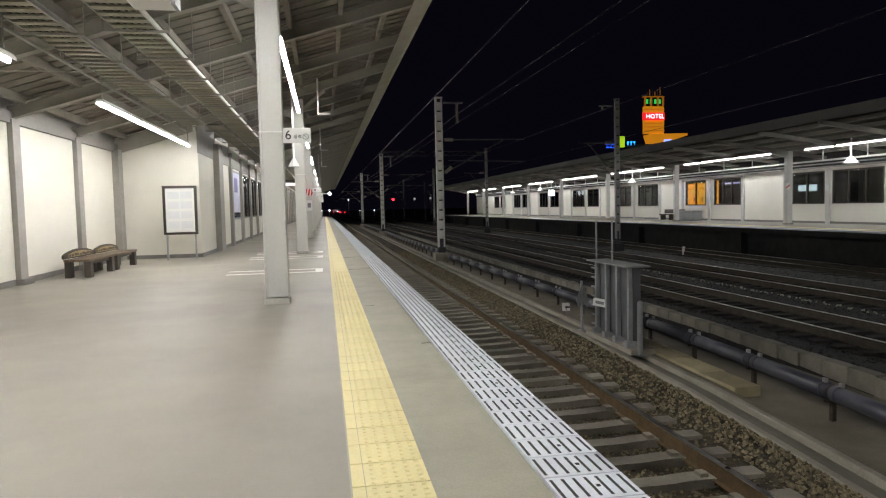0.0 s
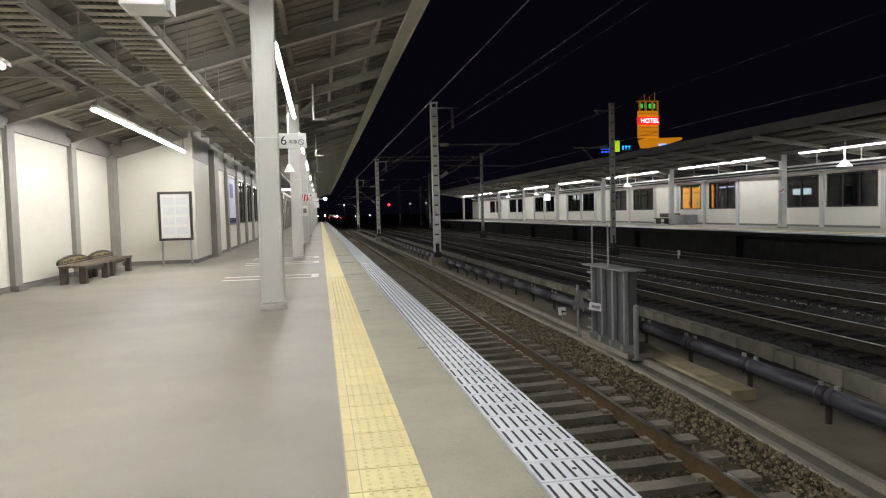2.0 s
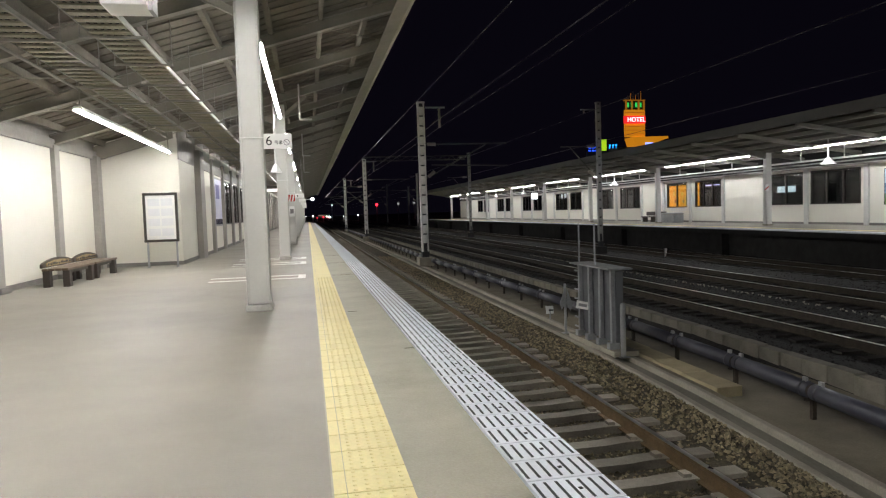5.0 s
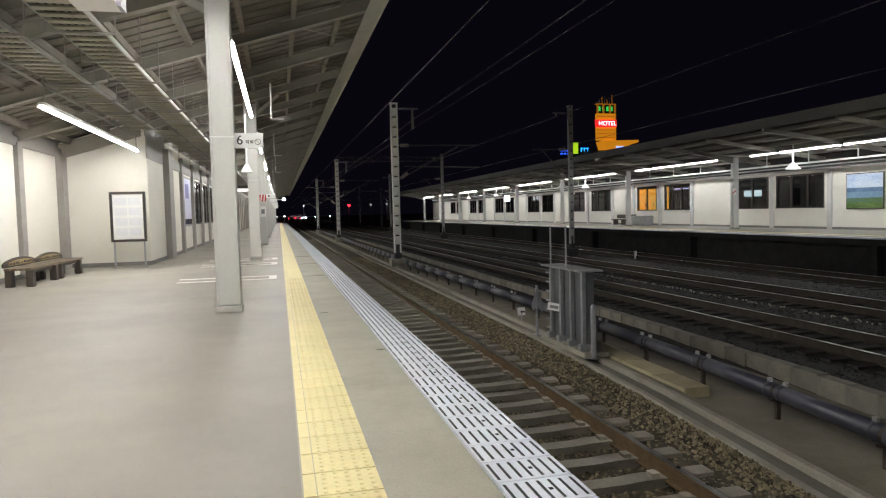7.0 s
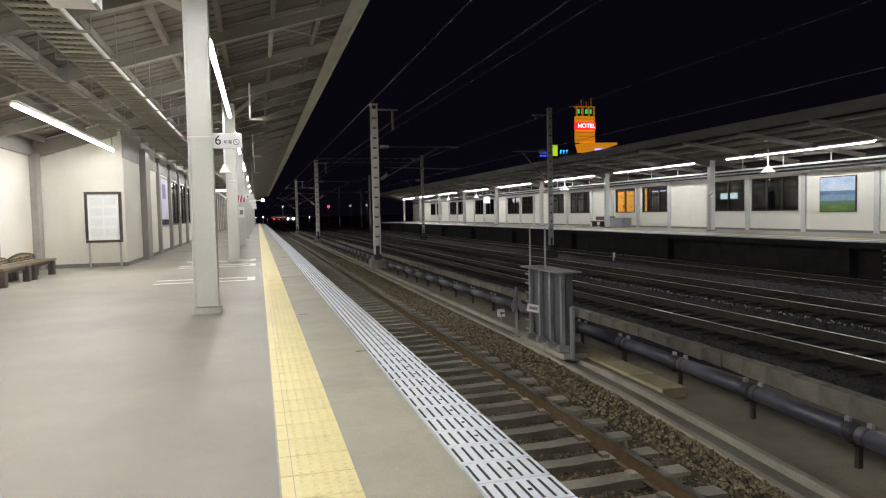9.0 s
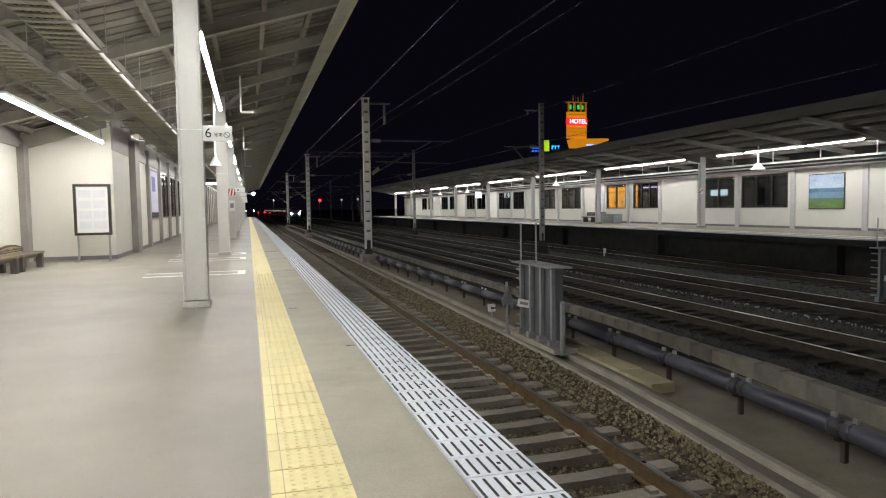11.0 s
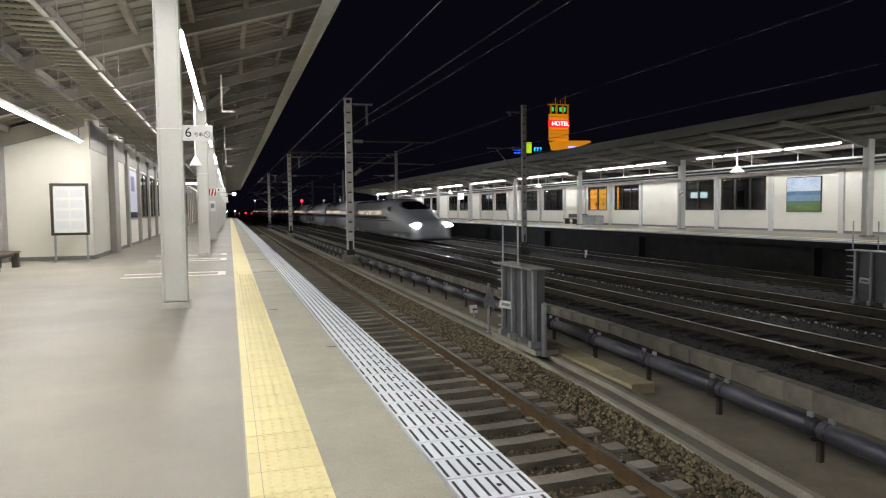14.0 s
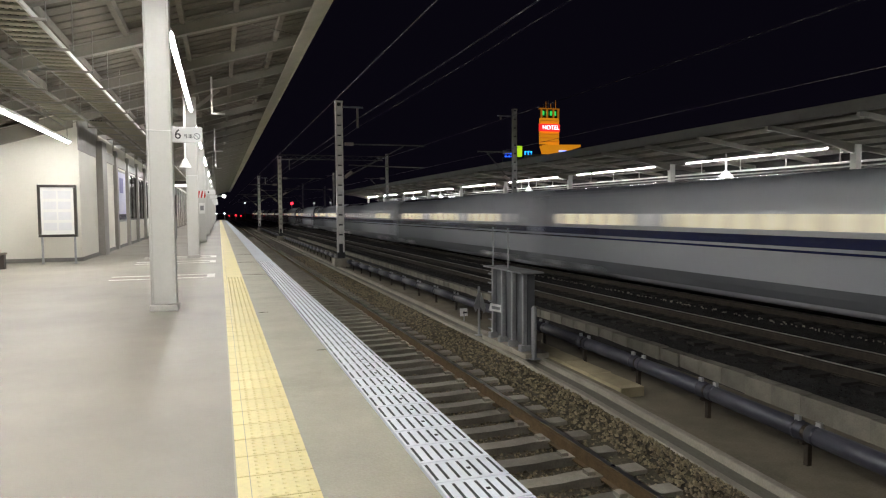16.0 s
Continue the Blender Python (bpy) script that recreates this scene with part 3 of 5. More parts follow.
def car_sign(y):
    t = thing("car_number_sign", (-0.385, y, 2.46), "white car position sign with a black 6 fixed to the column", "sign", "car position signs")
    part("board", box(-0.20, 0.205, -0.03, 0.03, -0.108, 0.108), SIGNW, t, bevel=0.008)
    part("bracket", box(-0.25, -0.20, -0.02, 0.02, -0.06, 0.06), GALV, t)
    text("6", 0.19, BLACK, t, pose(-0.12, -0.034, 0, 90, 0, 0), "number")
    text("\u53f7\u8eca", 0.062, BLACK, t, pose(0.015, -0.034, -0.025, 90, 0, 0), "lettering")
    ring = Build()
    for i in range(20):
        a, b = 2 * math.pi * i / 20, 2 * math.pi * (i + 1) / 20
        ring.beam((0.13 + 0.04 * math.cos(a), -0.033, -0.02 + 0.04 * math.sin(a)), (0.13 + 0.04 * math.cos(b), -0.033, -0.02 + 0.04 * math.sin(b)), 0.008, 0.01)
    ring.beam((0.105, -0.033, 0.005), (0.155, -0.033, -0.045), 0.006, 0.008)
    part("round_mark", ring, GREYP, t)
    return t


cs = car_sign(10.29)
s2 = thing("hanging_sign", (-0.35, 34.0, 2.35), "white sign board beside a column", "sign")
part("board", box(-0.22, 0.22, -0.03, 0.03, -0.1, 0.1), SIGNW, s2, bevel=0.006)
part("small_mark", box(-0.12, -0.06, -0.034, -0.03, -0.04, 0.04), BLACK, s2)
st = thing("striped_sign", (-0.74, 34.10, 2.25), "red and white striped warning plate on a column", "sign")
part("plate", box(-0.2, 0.2, -0.02, 0.0, -0.16, 0.16), SIGNW, st)
for i in range(3):
    part("stripe", Build().prism([(-0.2 + 0.14 * i, -0.16), (-0.12 + 0.14 * i, -0.16), (-0.06 + 0.14 * i, 0.16), (-0.14 + 0.14 * i, 0.16)], "y", -0.025, -0.02), REDP, st)
eb = thing("emergency_box", (-0.74, 34.06, 1.6), "white emergency call box on a column", "call box")
part("case", box(-0.13, 0.13, -0.1, 0.04, -0.25, 0.25), SIGNW, eb, bevel=0.01)
part("face", box(-0.08, 0.08, -0.106, -0.1, -0.1, 0.12), GREYP, eb)
arm = thing("arm_lamp", (-0.6, 46.0, 2.55), "round white glowing lamp on a bracket arm", "lamp")
part("arm", Build().tube((-0.6, 0, -0.1), (1.0, 0, -0.1), 0.03, 8), COLM, arm)
bm = bmesh.new()
bmesh.ops.create_uvsphere(bm, u_segments=16, v_segments=10, radius=0.11)
me = bpy.data.meshes.new("globe")
bm.to_mesh(me)
bm.free()
me.materials.append(glow("globe_lamp", (1, 1, 1), 6.0))
part("globe", me, None, arm).matrix_basis = pose(0.95, 0, -0.1)
db = thing("departure_board", (-2.1, 45.0, 2.95), "dark hanging departure board with a glowing strip over the platform", "departure board")
part("housing", box(-0.9, 0.9, -0.12, 0.12, 0.0, 0.42), BRONZE, db, bevel=0.01)
part("lit_strip", box(-0.86, 0.86, -0.126, -0.121, 0.03, 0.20), glow("board_glow", (0.95, 0.85, 0.85), 1.3), db, "pale glowing text strip")
for x in (-0.7, 0.7):
    part("rod", Build().tube((x, 0, 0.42), (x, 0, roof_z(-2.1 + x) + 0.40 - 2.95), 0.02, 8), STEEL, db)
bin_ = thing("litter_bin", (-2.45, 40, 0), "grey rounded litter bin by the wall", "bin")
part("body", box(-0.25, 0.25, -0.3, 0.3, 0.0, 0.95), GALV, bin_, bevel=0.05)
part("lid", box(-0.27, 0.27, -0.32, 0.32, 0.96, 1.04), PILAST, bin_, bevel=0.03)
for k, y in enumerate((46, 58, 70, 82)):
    hs = thing("hanging_sign", (-0.3, y, 2.4), "small white lit platform sign hung by the columns", "sign", "small platform signs")
    part("board", box(-0.22, 0.22, -0.04, 0.04, -0.1, 0.1), SIGNW, hs)
    part("rod", Build().tube((0, 0, 0.1), (0, 0, roof_z(-0.3) - 2.35), 0.012, 6), COLM, hs)

# ---- notice board ----
nb = thing("notice_board", (-4.19, 21.1, 0), "framed white notice board on two legs by the wall", "notice board")
part("frame_top", box(-0.475, 0.475, -0.06, 0.06, 2.10, 2.17), BRONZE, nb, bevel=0.008)
part("frame_bottom", box(-0.475, 0.475, -0.06, 0.06, 0.74, 0.81), BRONZE, nb, bevel=0.008)
for s in (-1, 1):
    part("frame_side", box(s * 0.44 - 0.035, s * 0.44 + 0.035, -0.058, 0.058, 0.812, 2.098), BRONZE, nb, bevel=0.008)
    part("leg", box(s * 0.40 - 0.025, s * 0.40 + 0.025, 0.0, 0.05, 0, 0.738), GALV, nb)
    part("foot", box(s * 0.40 - 0.05, s * 0.40 + 0.05, -0.06, 0.1, 0, 0.015), GALV, nb)
part("sheet", box(-0.40, 0.40, -0.03, 0.0, 0.815, 2.095), PAPER, nb, "white printed timetable sheet")
for i in range(4):
    for j in range(2):
        part("printed_block", box(-0.34 + 0.36 * j, -0.02 + 0.36 * j, -0.033, -0.03, 0.92 + 0.29 * i, 1.13 + 0.29 * i), PRINT, nb)


# ---- benches ----
def bench():
    t = thing("bench", (-5.32, 15.9, 0), "dark wooden bench with an arched carved back by the wall", "bench", "benches in the recess")
    L = 1.92
    for i in range(4):
        part("seat_slat", box(-0.30 + 0.134 * i, -0.18 + 0.134 * i, 0, L, 0.36, 0.41), WOOD, t, bevel=0.008)
    for yy in (0.1, L - 0.28):
        for xx in (-0.32, 0.08):
            part("leg", box(xx, xx + 0.14, yy, yy + 0.18, 0, 0.358), WOOD_DARK, t, bevel=0.01)
    part("apron", box(0.10, 0.14, 0.28, L - 0.28, 0.28, 0.357), WOOD_DARK, t)
    n = 20
    top = [(L * i / n, 0.50 + 0.115 * math.sin(math.pi * i / n) ** 0.7) for i in range(n + 1)]
    part("backrest", Build().prism([(0, 0.42)] + top + [(L, 0.42)], "x", -0.33, -0.27), WOOD_DARK, t, "arched dark wooden backrest", bevel=0.006)
    ins = [(L * i / n, 0.475 + 0.095 * math.sin(math.pi * i / n) ** 0.7) for i in range(2, n - 1)]
    part("carved_panel", Build().prism([(L * 2 / n, 0.45)] + ins + [(L * (n - 2) / n, 0.45)], "x", -0.268, -0.255), GOLD, t, "golden carved relief on the back")
    r = random.Random(4)
    for i in range(9):
        yy = 0.25 + 0.165 * i
        part("carving", box(-0.254, -0.245, yy, yy + 0.07 + 0.06 * r.random(), 0.465 + 0.015 * r.random(), 0.50 + 0.03 * r.random()), WOOD_DARK, t)
    return t


b0 = bench()
copy_thing(b0, pose(-5.32, 17.87, 0))

# posters and windows in the inner wall
po = thing("wall_poster", (WALL_I + 0.03, 29.5, 1.1), "framed blue and white poster on the inner wall", "poster")
part("frame_panel", box(0, 0.05, -0.15, 2.25, -0.05, 2.0), GALV, po)
part("sheet", box(0.05, 0.056, 0, 2.1, 0.03, 1.92), mat("poster_paper", (0.55, 0.56, 0.78), 0.4, var=0.2, scale=1.4, tint=(0.75, 0.75, 0.85), bump=0), po)
part("printed_band", box(0.057, 0.06, 0, 2.1, 0.03, 0.25), T_BLUE, po)
part("printed_patch", box(0.057, 0.06, 0.3, 1.4, 1.1, 1.7), mat("poster_blue", (0.16, 0.16, 0.5), 0.4, bump=0), po)
for k, y in enumerate((32.9, 36.4, 40.0, 47.1, 50.6, 57.7, 64.8)):
    wd = thing("window", (WALL_I + 0.025, y, 1.15), "dark window with a black frame in the inner wall", "window", "inner wall windows")
    wd["kind"] = "structure"
    part("window_frame", box(0, 0.05, 0, 2.8, -0.06, 0.0), BRONZE, wd)
    part("window_frame", box(0, 0.05, 0, 2.8, 1.9, 1.96), BRONZE, wd)
    for yy in (0, 1.37, 2.74):
        part("window_frame", box(0, 0.05, yy, yy + 0.06, 0.002, 1.898), BRONZE, wd)
    for yy in (0.06, 1.43):
        part("pane", box(0.01, 0.02, yy, yy + 1.31, 0.0, 1.9), T_GLASS, wd)

# ---- trackside equipment ----
eq = thing("track_cabinet", (5.72, 12.9, -1.47), "grey steel trackside cabinet with ribs on a concrete base", "cabinet")
part("plinth", box(-0.22, 0.28, -1.15, 1.1, 0, 0.1), CONC, eq, bevel=0.01)
for i in range(4):
    y = -0.85 + 0.52 * i
    part("post", box(-0.14, -0.06, y - 0.04, y + 0.04, 0.1, 1.62), GALV, eq, bevel=0.005)
    part("foot", box(-0.2, 0.0, y - 0.07, y + 0.07, 0.1, 0.22), GALV, eq, bevel=0.005)
part("back_panel", box(-0.05, 0.10, -0.9, 0.78, 0.2, 1.6), mat("cabinet_grey", (0.13, 0.135, 0.145), 0.5, metal=0.2, var=0.12, scale=2, dirt=0.3), eq, "dull grey steel panel", bevel=0.01)
part("top_plate", Build().box(-0.25, 0.25, -1.0, 0.95, 1.62, 1.65), GALV, eq, bevel=0.006)
for i in range(7):
    part("rung", box(-0.12, -0.08, 0.8, 1.0, 0.25 + 0.2 * i, 0.28 + 0.2 * i), GALV, eq)
for y in (0.86, 0.05):
    part("rod", Build().tube((-0.05, y, 1.65), (-0.05, y, 2.48), 0.018, 8), GALV, eq)
part("tag", box(-0.14, 0.14, -0.006, 0.006, -0.08, 0.08), SIGNW, eq, "small white tag").matrix_basis = pose(-0.22, 0.3, 0.80, 0, 8, -40)
part("tag_mark", box(-0.09, 0.09, -0.009, -0.0065, -0.03, 0.03), GREYP, eq).matrix_basis = pose(-0.22, 0.3, 0.80, 0, 8, -40)
gp = thing("guard_post", (5.68, 11.75, -1.47), "grey steel guard post", "post")
part("post", Build().tube((0, 0, 0), (0, 0, 0.98), 0.05, 12), GALV, gp)
part("cap", Build().tube((0, 0, 0.98), (0, 0, 1.02), 0.05, 12, 0.02), GALV, gp)
part("base_plate", box(-0.1, 0.1, -0.1, 0.1, 0, 0.015), GALV, gp)
mp = thing("marker_post", (5.60, 14.45, -1.47), "grey steel marker post with folded plates", "post")
part("post", Build().tube((0, 0, 0), (0, 0, 1.12), 0.03, 10), GALV, mp)
part("plate", Build().prism([(0.02, 0.66), (0.11, 0.50), (0.155, 0.64), (0.035, 1.0)], "y", -0.04, -0.025), GALV, mp)
part("plate", Build().prism([(-0.02, 0.66), (-0.10, 0.54), (-0.14, 0.68), (-0.035, 1.0)], "y", -0.04, -0.025), GALV, mp)
part("base_plate", box(-0.08, 0.08, -0.08, 0.08, 0, 0.015), GALV, mp)
tg = thing("marker_plate", (5.95, 16.4, -1.45), "small white marker plate on a stake", "marker")
part("plate", box(-0.1, 0.1, -0.01, 0.01, 0.12, 0.32), SIGNW, tg).matrix_basis = pose(0, 0, 0, -12, 0, 0)
part("stake", box(-0.015, 0.015, 0.015, 0.035, -0.05, 0.25), GALV, tg)
part("mark", box(-0.06, 0.06, -0.06, -0.055, 0.2, 0.24), BLACK, tg)

pp = thing("service_pipe", (0, 0, -1.22), "long grey lagged pipe on steel posts between the tracks", "pipe")


def pipe_x(y):
    return kerb_x(y) + float(np.interp(y, [5, 14, 34, 120], [1.43, 1.36, 0.98, 0.95]))


PIPE_Y = [-3.35 + 1.88 * k for k in range(66)]
for ya, yb in zip(PIPE_Y, PIPE_Y[1:]):
    a, b = Vector((pipe_x(ya), ya, 0)), Vector((pipe_x(yb), yb, 0))
    d = (b - a).normalized()
    part("pipe_length", Build().tube(a + d * 0.04, b - d * 0.04, 0.112, 16), PIPE, pp, smooth=True)
    for e in (-0.15, 0.15):
        part("clamp", Build().tube(a + d * (e - 0.016), a + d * (e + 0.016), 0.119, 16), PIPE, pp)
        part("clamp_lug", box(a.x - 0.02, a.x + 0.02, ya + e - 0.035, ya + e + 0.035, 0.10, 0.165), CHROME, pp)
    part("sleeve", Build().tube(a - d * 0.04, a + d * 0.04, 0.09, 12), RUST_DARK, pp)
    part("post", box(a.x - 0.03, a.x + 0.03, ya - 0.03, ya + 0.03, -0.39, -0.12), RUST_DARK, pp, "rusty steel post")
    part("cradle", box(a.x - 0.12, a.x + 0.12, ya - 0.03, ya + 0.03, -0.12, -0.09), RUST_DARK, pp)
for k in range(5):
    y = 9.2 + 1.02 * k
    x = kerb_x(y + 0.5) + 0.665
    solid("trough_lid", box(x, x + 0.43, y, y + 1.005, -1.60, -1.44), LID, "yellowish concrete cable trough lid", "trough lid", "", "cable trough lids", 0.008)


def mast(x, y, h, label, k=1.0, paint=None):
    paint = paint or POLE
    t = thing("catenary_mast", (x, y, -1.5), label, "catenary mast", "catenary masts")
    # Far footings take the near-black colour to sink into the shade.
    part("footing", box(-0.55 * k, 0.55 * k, -0.6 * k, 0.6 * k, 0, 0.45), CONC if x < 10 else SHADED_CONC, t, "concrete footing", bevel=0.02)
    part("collar", box(-0.26 * k, 0.26 * k, -0.26 * k, 0.26 * k, 0.45, 0.75), DARK, t)
    for s in (-1, 1):
        part("leg", box(k * (s * 0.2 - 0.05), k * (s * 0.2 + 0.05), -0.22 * k, 0.22 * k, 0.75, h), paint, t)
    zz = 1.2
    tie = box(-0.15 * k, 0.15 * k, -0.215 * k, -0.17 * k, 0, 0.445).mesh("tie_plate", paint)
    while zz < h - 0.4:
        part("tie_plate", tie, paint, t).matrix_basis = pose(0, 0, zz)
        zz += 0.52
    # Dark sheet behind the tie plates stands in for shade in the gaps.
    part("back", box(-0.15 * k, 0.15 * k, -0.10 * k, -0.04 * k, 0.75, h), DARK, t, "dark sheet added for the shade between the tie plates")
    part("cap", box(-0.28 * k, 0.28 * k, -0.26 * k, 0.26 * k, h, h + 0.08), paint, t)
    return t


def arm_set(x, y, s, z, reach=3.1):
    t = thing("cantilever_arm", (x, y, z), "dark steel cantilever arm carrying the overhead wires", "cantilever", "cantilever arms")
    part("top_tube", Build().tube((0.22 * s, 0, 1.2), (reach * s, 0, 1.2), 0.035, 8), DARK_STEEL, t)
    part("strut", Build().tube((0.22 * s, 0, -0.6), (reach * 0.75 * s, 0, 1.15), 0.035, 8), DARK_STEEL, t)
    part("steady_arm", Build().tube((0.5 * s, 0, 0.1), (reach * s, 0, 0.0), 0.03, 8), DARK_STEEL, t)
    part("insulator", Build().tube((0.3 * s, 0, 1.2), (0.75 * s, 0, 1.2), 0.09, 10), INSUL, t)
    part("insulator", Build().tube((0.3 * s, 0, -0.53), (0.65 * s, 0, -0.25), 0.09, 10), INSUL, t)
    return t


MAST_Y = (-3, 36, 73, 112)
for i, y in enumerate(MAST_Y):
    mast(6.1, y, 8.6, "tall grey latticed catenary mast on a concrete footing", 0.72)
    top = thing("feeder_bracket", (6.1, y, 6.6), "steel bracket with insulators at the mast top", "bracket", "feeder brackets")
    part("bar", box(0.26, 1.3, -0.05, 0.05, 0.25, 0.33), GALV, top)
    part("insulator", Build().tube((1.0, 0, -0.78), (1.0, 0, 0.25), 0.06, 10), INSUL, top)
    if y > 0:
        arm_set(6.1, y, 1, 3.75, 4.66)
        if y > 40:
            arm_set(6.1, y, -1, 3.08, 3.2)
pb = thing("portal_beam", (6.1, 73, 6.95), "steel lattice beam spanning out from a catenary mast", "gantry beam")
for z in (0.0, 0.42):
    part("chord", box(0.0, 11.0, -0.04, 0.04, z - 0.04, z + 0.04), DARK_STEEL, pb)
for k in range(22):
    part("lacing", Build().tube((0.5 * k, 0, 0.40 * (k % 2)), (0.5 * k + 0.5, 0, 0.40 * ((k + 1) % 2)), 0.02, 6), DARK_STEEL, pb)
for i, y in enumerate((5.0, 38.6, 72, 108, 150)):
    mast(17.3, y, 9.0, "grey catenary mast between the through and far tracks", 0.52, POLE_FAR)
    if y > 10:
        arm_set(17.3, y, -1, 3.75, 2.42)
    tb = thing("feeder_bracket", (17.3, y, 6.9), "steel bracket with an insulator at the mast top", "bracket", "feeder brackets")
    part("bar", box(-1.1, -0.24, -0.04, 0.04, 0.2, 0.27), GALV, tb)
    part("insulator", Build().tube((-0.9, 0, 0.0), (-0.9, 0, 0.2), 0.06, 10), INSUL, tb)

def wire(x, z, sag, r, label, y1=420):
    t = Build()
    ys = [-36, -3] + [36 + 38 * k for k in range(int((y1 - 36) / 38) + 1)]
    for a, b in zip(ys, ys[1:]):
        n = 8
        for i in range(n):
            u, v = i / n, (i + 1) / n
            t.tube((x, a + (b - a) * u, z - 4 * sag * u * (1 - u)), (x, a + (b - a) * v, z - 4 * sag * v * (1 - v)), r, 5)
    return solid("overhead_wire", t, WIRE, label, "overhead wire", "", "overhead wires")


wire(2.95, 4.28, 0.0, 0.0075, "thin contact wire above the near track")
wire(7.1, 5.85, 0.1, 0.010, "thin return wire beside the masts")
wire(7.1, 6.3, 0.12, 0.02, "dark feeder wire beside the masts")
wire(10.75, 3.75, 0.0, 0.006, "contact wire above a through track")
wire(14.9, 3.75, 0.0, 0.006, "contact wire above the train's track")
wire(16.4, 6.9, 0.0, 0.016, "feeder wire beside the far masts")
sc = copy_thing(eq, pose(17.35, 14.5, -1.62))
sc["label"] = "grey steel trackside cabinet between the far tracks"

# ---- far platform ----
solid("far_platform_beam", box(FAR_EDGE + 0.12, FAR_WALL + 0.3, Y0, 120, -0.30, -0.061), SHADED_CONC, "beam under the far platform floor, shade in its colour", "beam", "structure")
solid("far_platform_floor", box(FAR_EDGE + 0.004, FAR_WALL + 0.3, Y0, 120, -0.06, 0), FLOOR, "beige-grey floor of the far platform", "floor", "structure")
solid("far_platform_edge", box(FAR_EDGE - 0.03, FAR_EDGE + 0.42, Y0, 120, -0.055, 0.006), WHITE_TILE, "white edge band of the far platform", "platform edge", "structure")
solid("far_platform_line", box(FAR_EDGE + 1.0, FAR_EDGE + 1.4, Y0, 120, -0.1, 0.006), YELLOW, "yellow tactile line on the far platform", "floor", "structure")
solid("far_platform_face", box(FAR_EDGE + 0.9, FAR_EDGE + 1.2, Y0, 120, -1.75, -0.22), SHADED_CONC, "recessed wall under the far platform edge, shade in its colour", "wall", "structure")
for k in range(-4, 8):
    solid("platform_support", box(FAR_EDGE + 0.5, FAR_EDGE + 0.9, 33.0 + BAY * k, 33.5 + BAY * k, -1.75, -0.22), SHADED_CONC, "concrete pier under the far platform edge, shade in its colour", "pier", "", "platform piers")
WINDOWS = [(29.3, 32.75), (33.35, 36.15), (41.0, 44.1), (45.15, 47.95), (52.3, 55.9), (57.3, 59.9), (64.6, 67.5), (68.4, 71.8), (76.4, 79.4), (80.3, 83.6), (88.3, 91.3), (92.2, 95.5), (100, 103), (104, 107), (9.5, 12.8), (13.6, 16.4)]
fw = new("wall_east")
tagged(fw, "cream wall of the far platform building with dark windows", "wall", "", "structure")
cuts = sorted(WINDOWS)
part("wall_base", box(FAR_WALL, FAR_WALL + 0.2, Y0, 120, 0, 1.08), WALLM, fw)
part("wall_head", box(FAR_WALL, FAR_WALL + 0.2, Y0, 120, 2.88, 3.12), WALLM, fw)
# Near-black sheet in place of the shaded recess above the wall head.
part("upper_wall", box(FAR_WALL + 0.1, FAR_WALL + 0.2, Y0, 120, 3.121, 3.9), SHADED_CONC, fw, "upper wall under the roof, coloured for the dark recess")
ys = Y0
for a, b in cuts + [(120, 121)]:
    part("wall_pier", box(FAR_WALL, FAR_WALL + 0.2, ys, a, 1.081, 2.879), WALLM, fw)
    ys = b
part("head_rail", box(FAR_WALL - 0.05, FAR_WALL, Y0, 120, 3.02, 3.12), PILAST, fw)
part("skirting", box(FAR_WALL - 0.03, FAR_WALL, Y0, 120, 0, 0.12), SKIRT, fw)
for y in (21.4, 24.6, 28.9, 33.05, 36.5, 40.7, 44.65, 48.4, 51.9, 56.6, 60.4, 64.2, 68.0, 72.2, 76.0, 80.0, 84.0, 88.0, 91.8, 96, 100):
    part("pilaster", box(FAR_WALL - 0.1, FAR_WALL, y - 0.14, y + 0.14, 0, 3.0), COLM, fw, "pale grey pilaster", bevel=0.01)
for i, (a, b) in enumerate(WINDOWS):
    wd = thing("window", (FAR_WALL, a, 1.08), "dark platform window with a black frame" if i not in (2, 3) else "window showing a lit orange interior", "window", "far platform windows")
    wd["kind"] = "structure"
    L = b - a
    part("window_sill", box(-0.05, 0.12, 0, L, 0, 0.06), BRONZE, wd)
    part("window_frame", box(-0.02, 0.1, 0, L, 1.72, 1.8), BRONZE, wd)
    n = 3 if L > 3 else 2
    for j in range(n + 1):
        yy = min(max(L * j / n - 0.04, 0), L - 0.08)
        part("mullion", box(-0.02, 0.1, yy, yy + 0.08, 0.061, 1.719), BRONZE, wd)
    for j in range(n):
        part("pane", box(0.04, 0.05, L * j / n + 0.04, L * (j + 1) / n - 0.04, 0.06, 1.72), GLASS, wd)
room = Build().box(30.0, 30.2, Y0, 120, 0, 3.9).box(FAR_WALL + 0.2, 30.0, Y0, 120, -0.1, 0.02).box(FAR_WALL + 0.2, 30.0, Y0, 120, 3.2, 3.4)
solid("room_shell", room, ROOM, "rooms behind the far windows, coloured near black as unlit", "room", "structure")
op = thing("orange_panels", (27.6, 46.1, 1.05), "glowing orange shop panels behind a far window", "display panel")
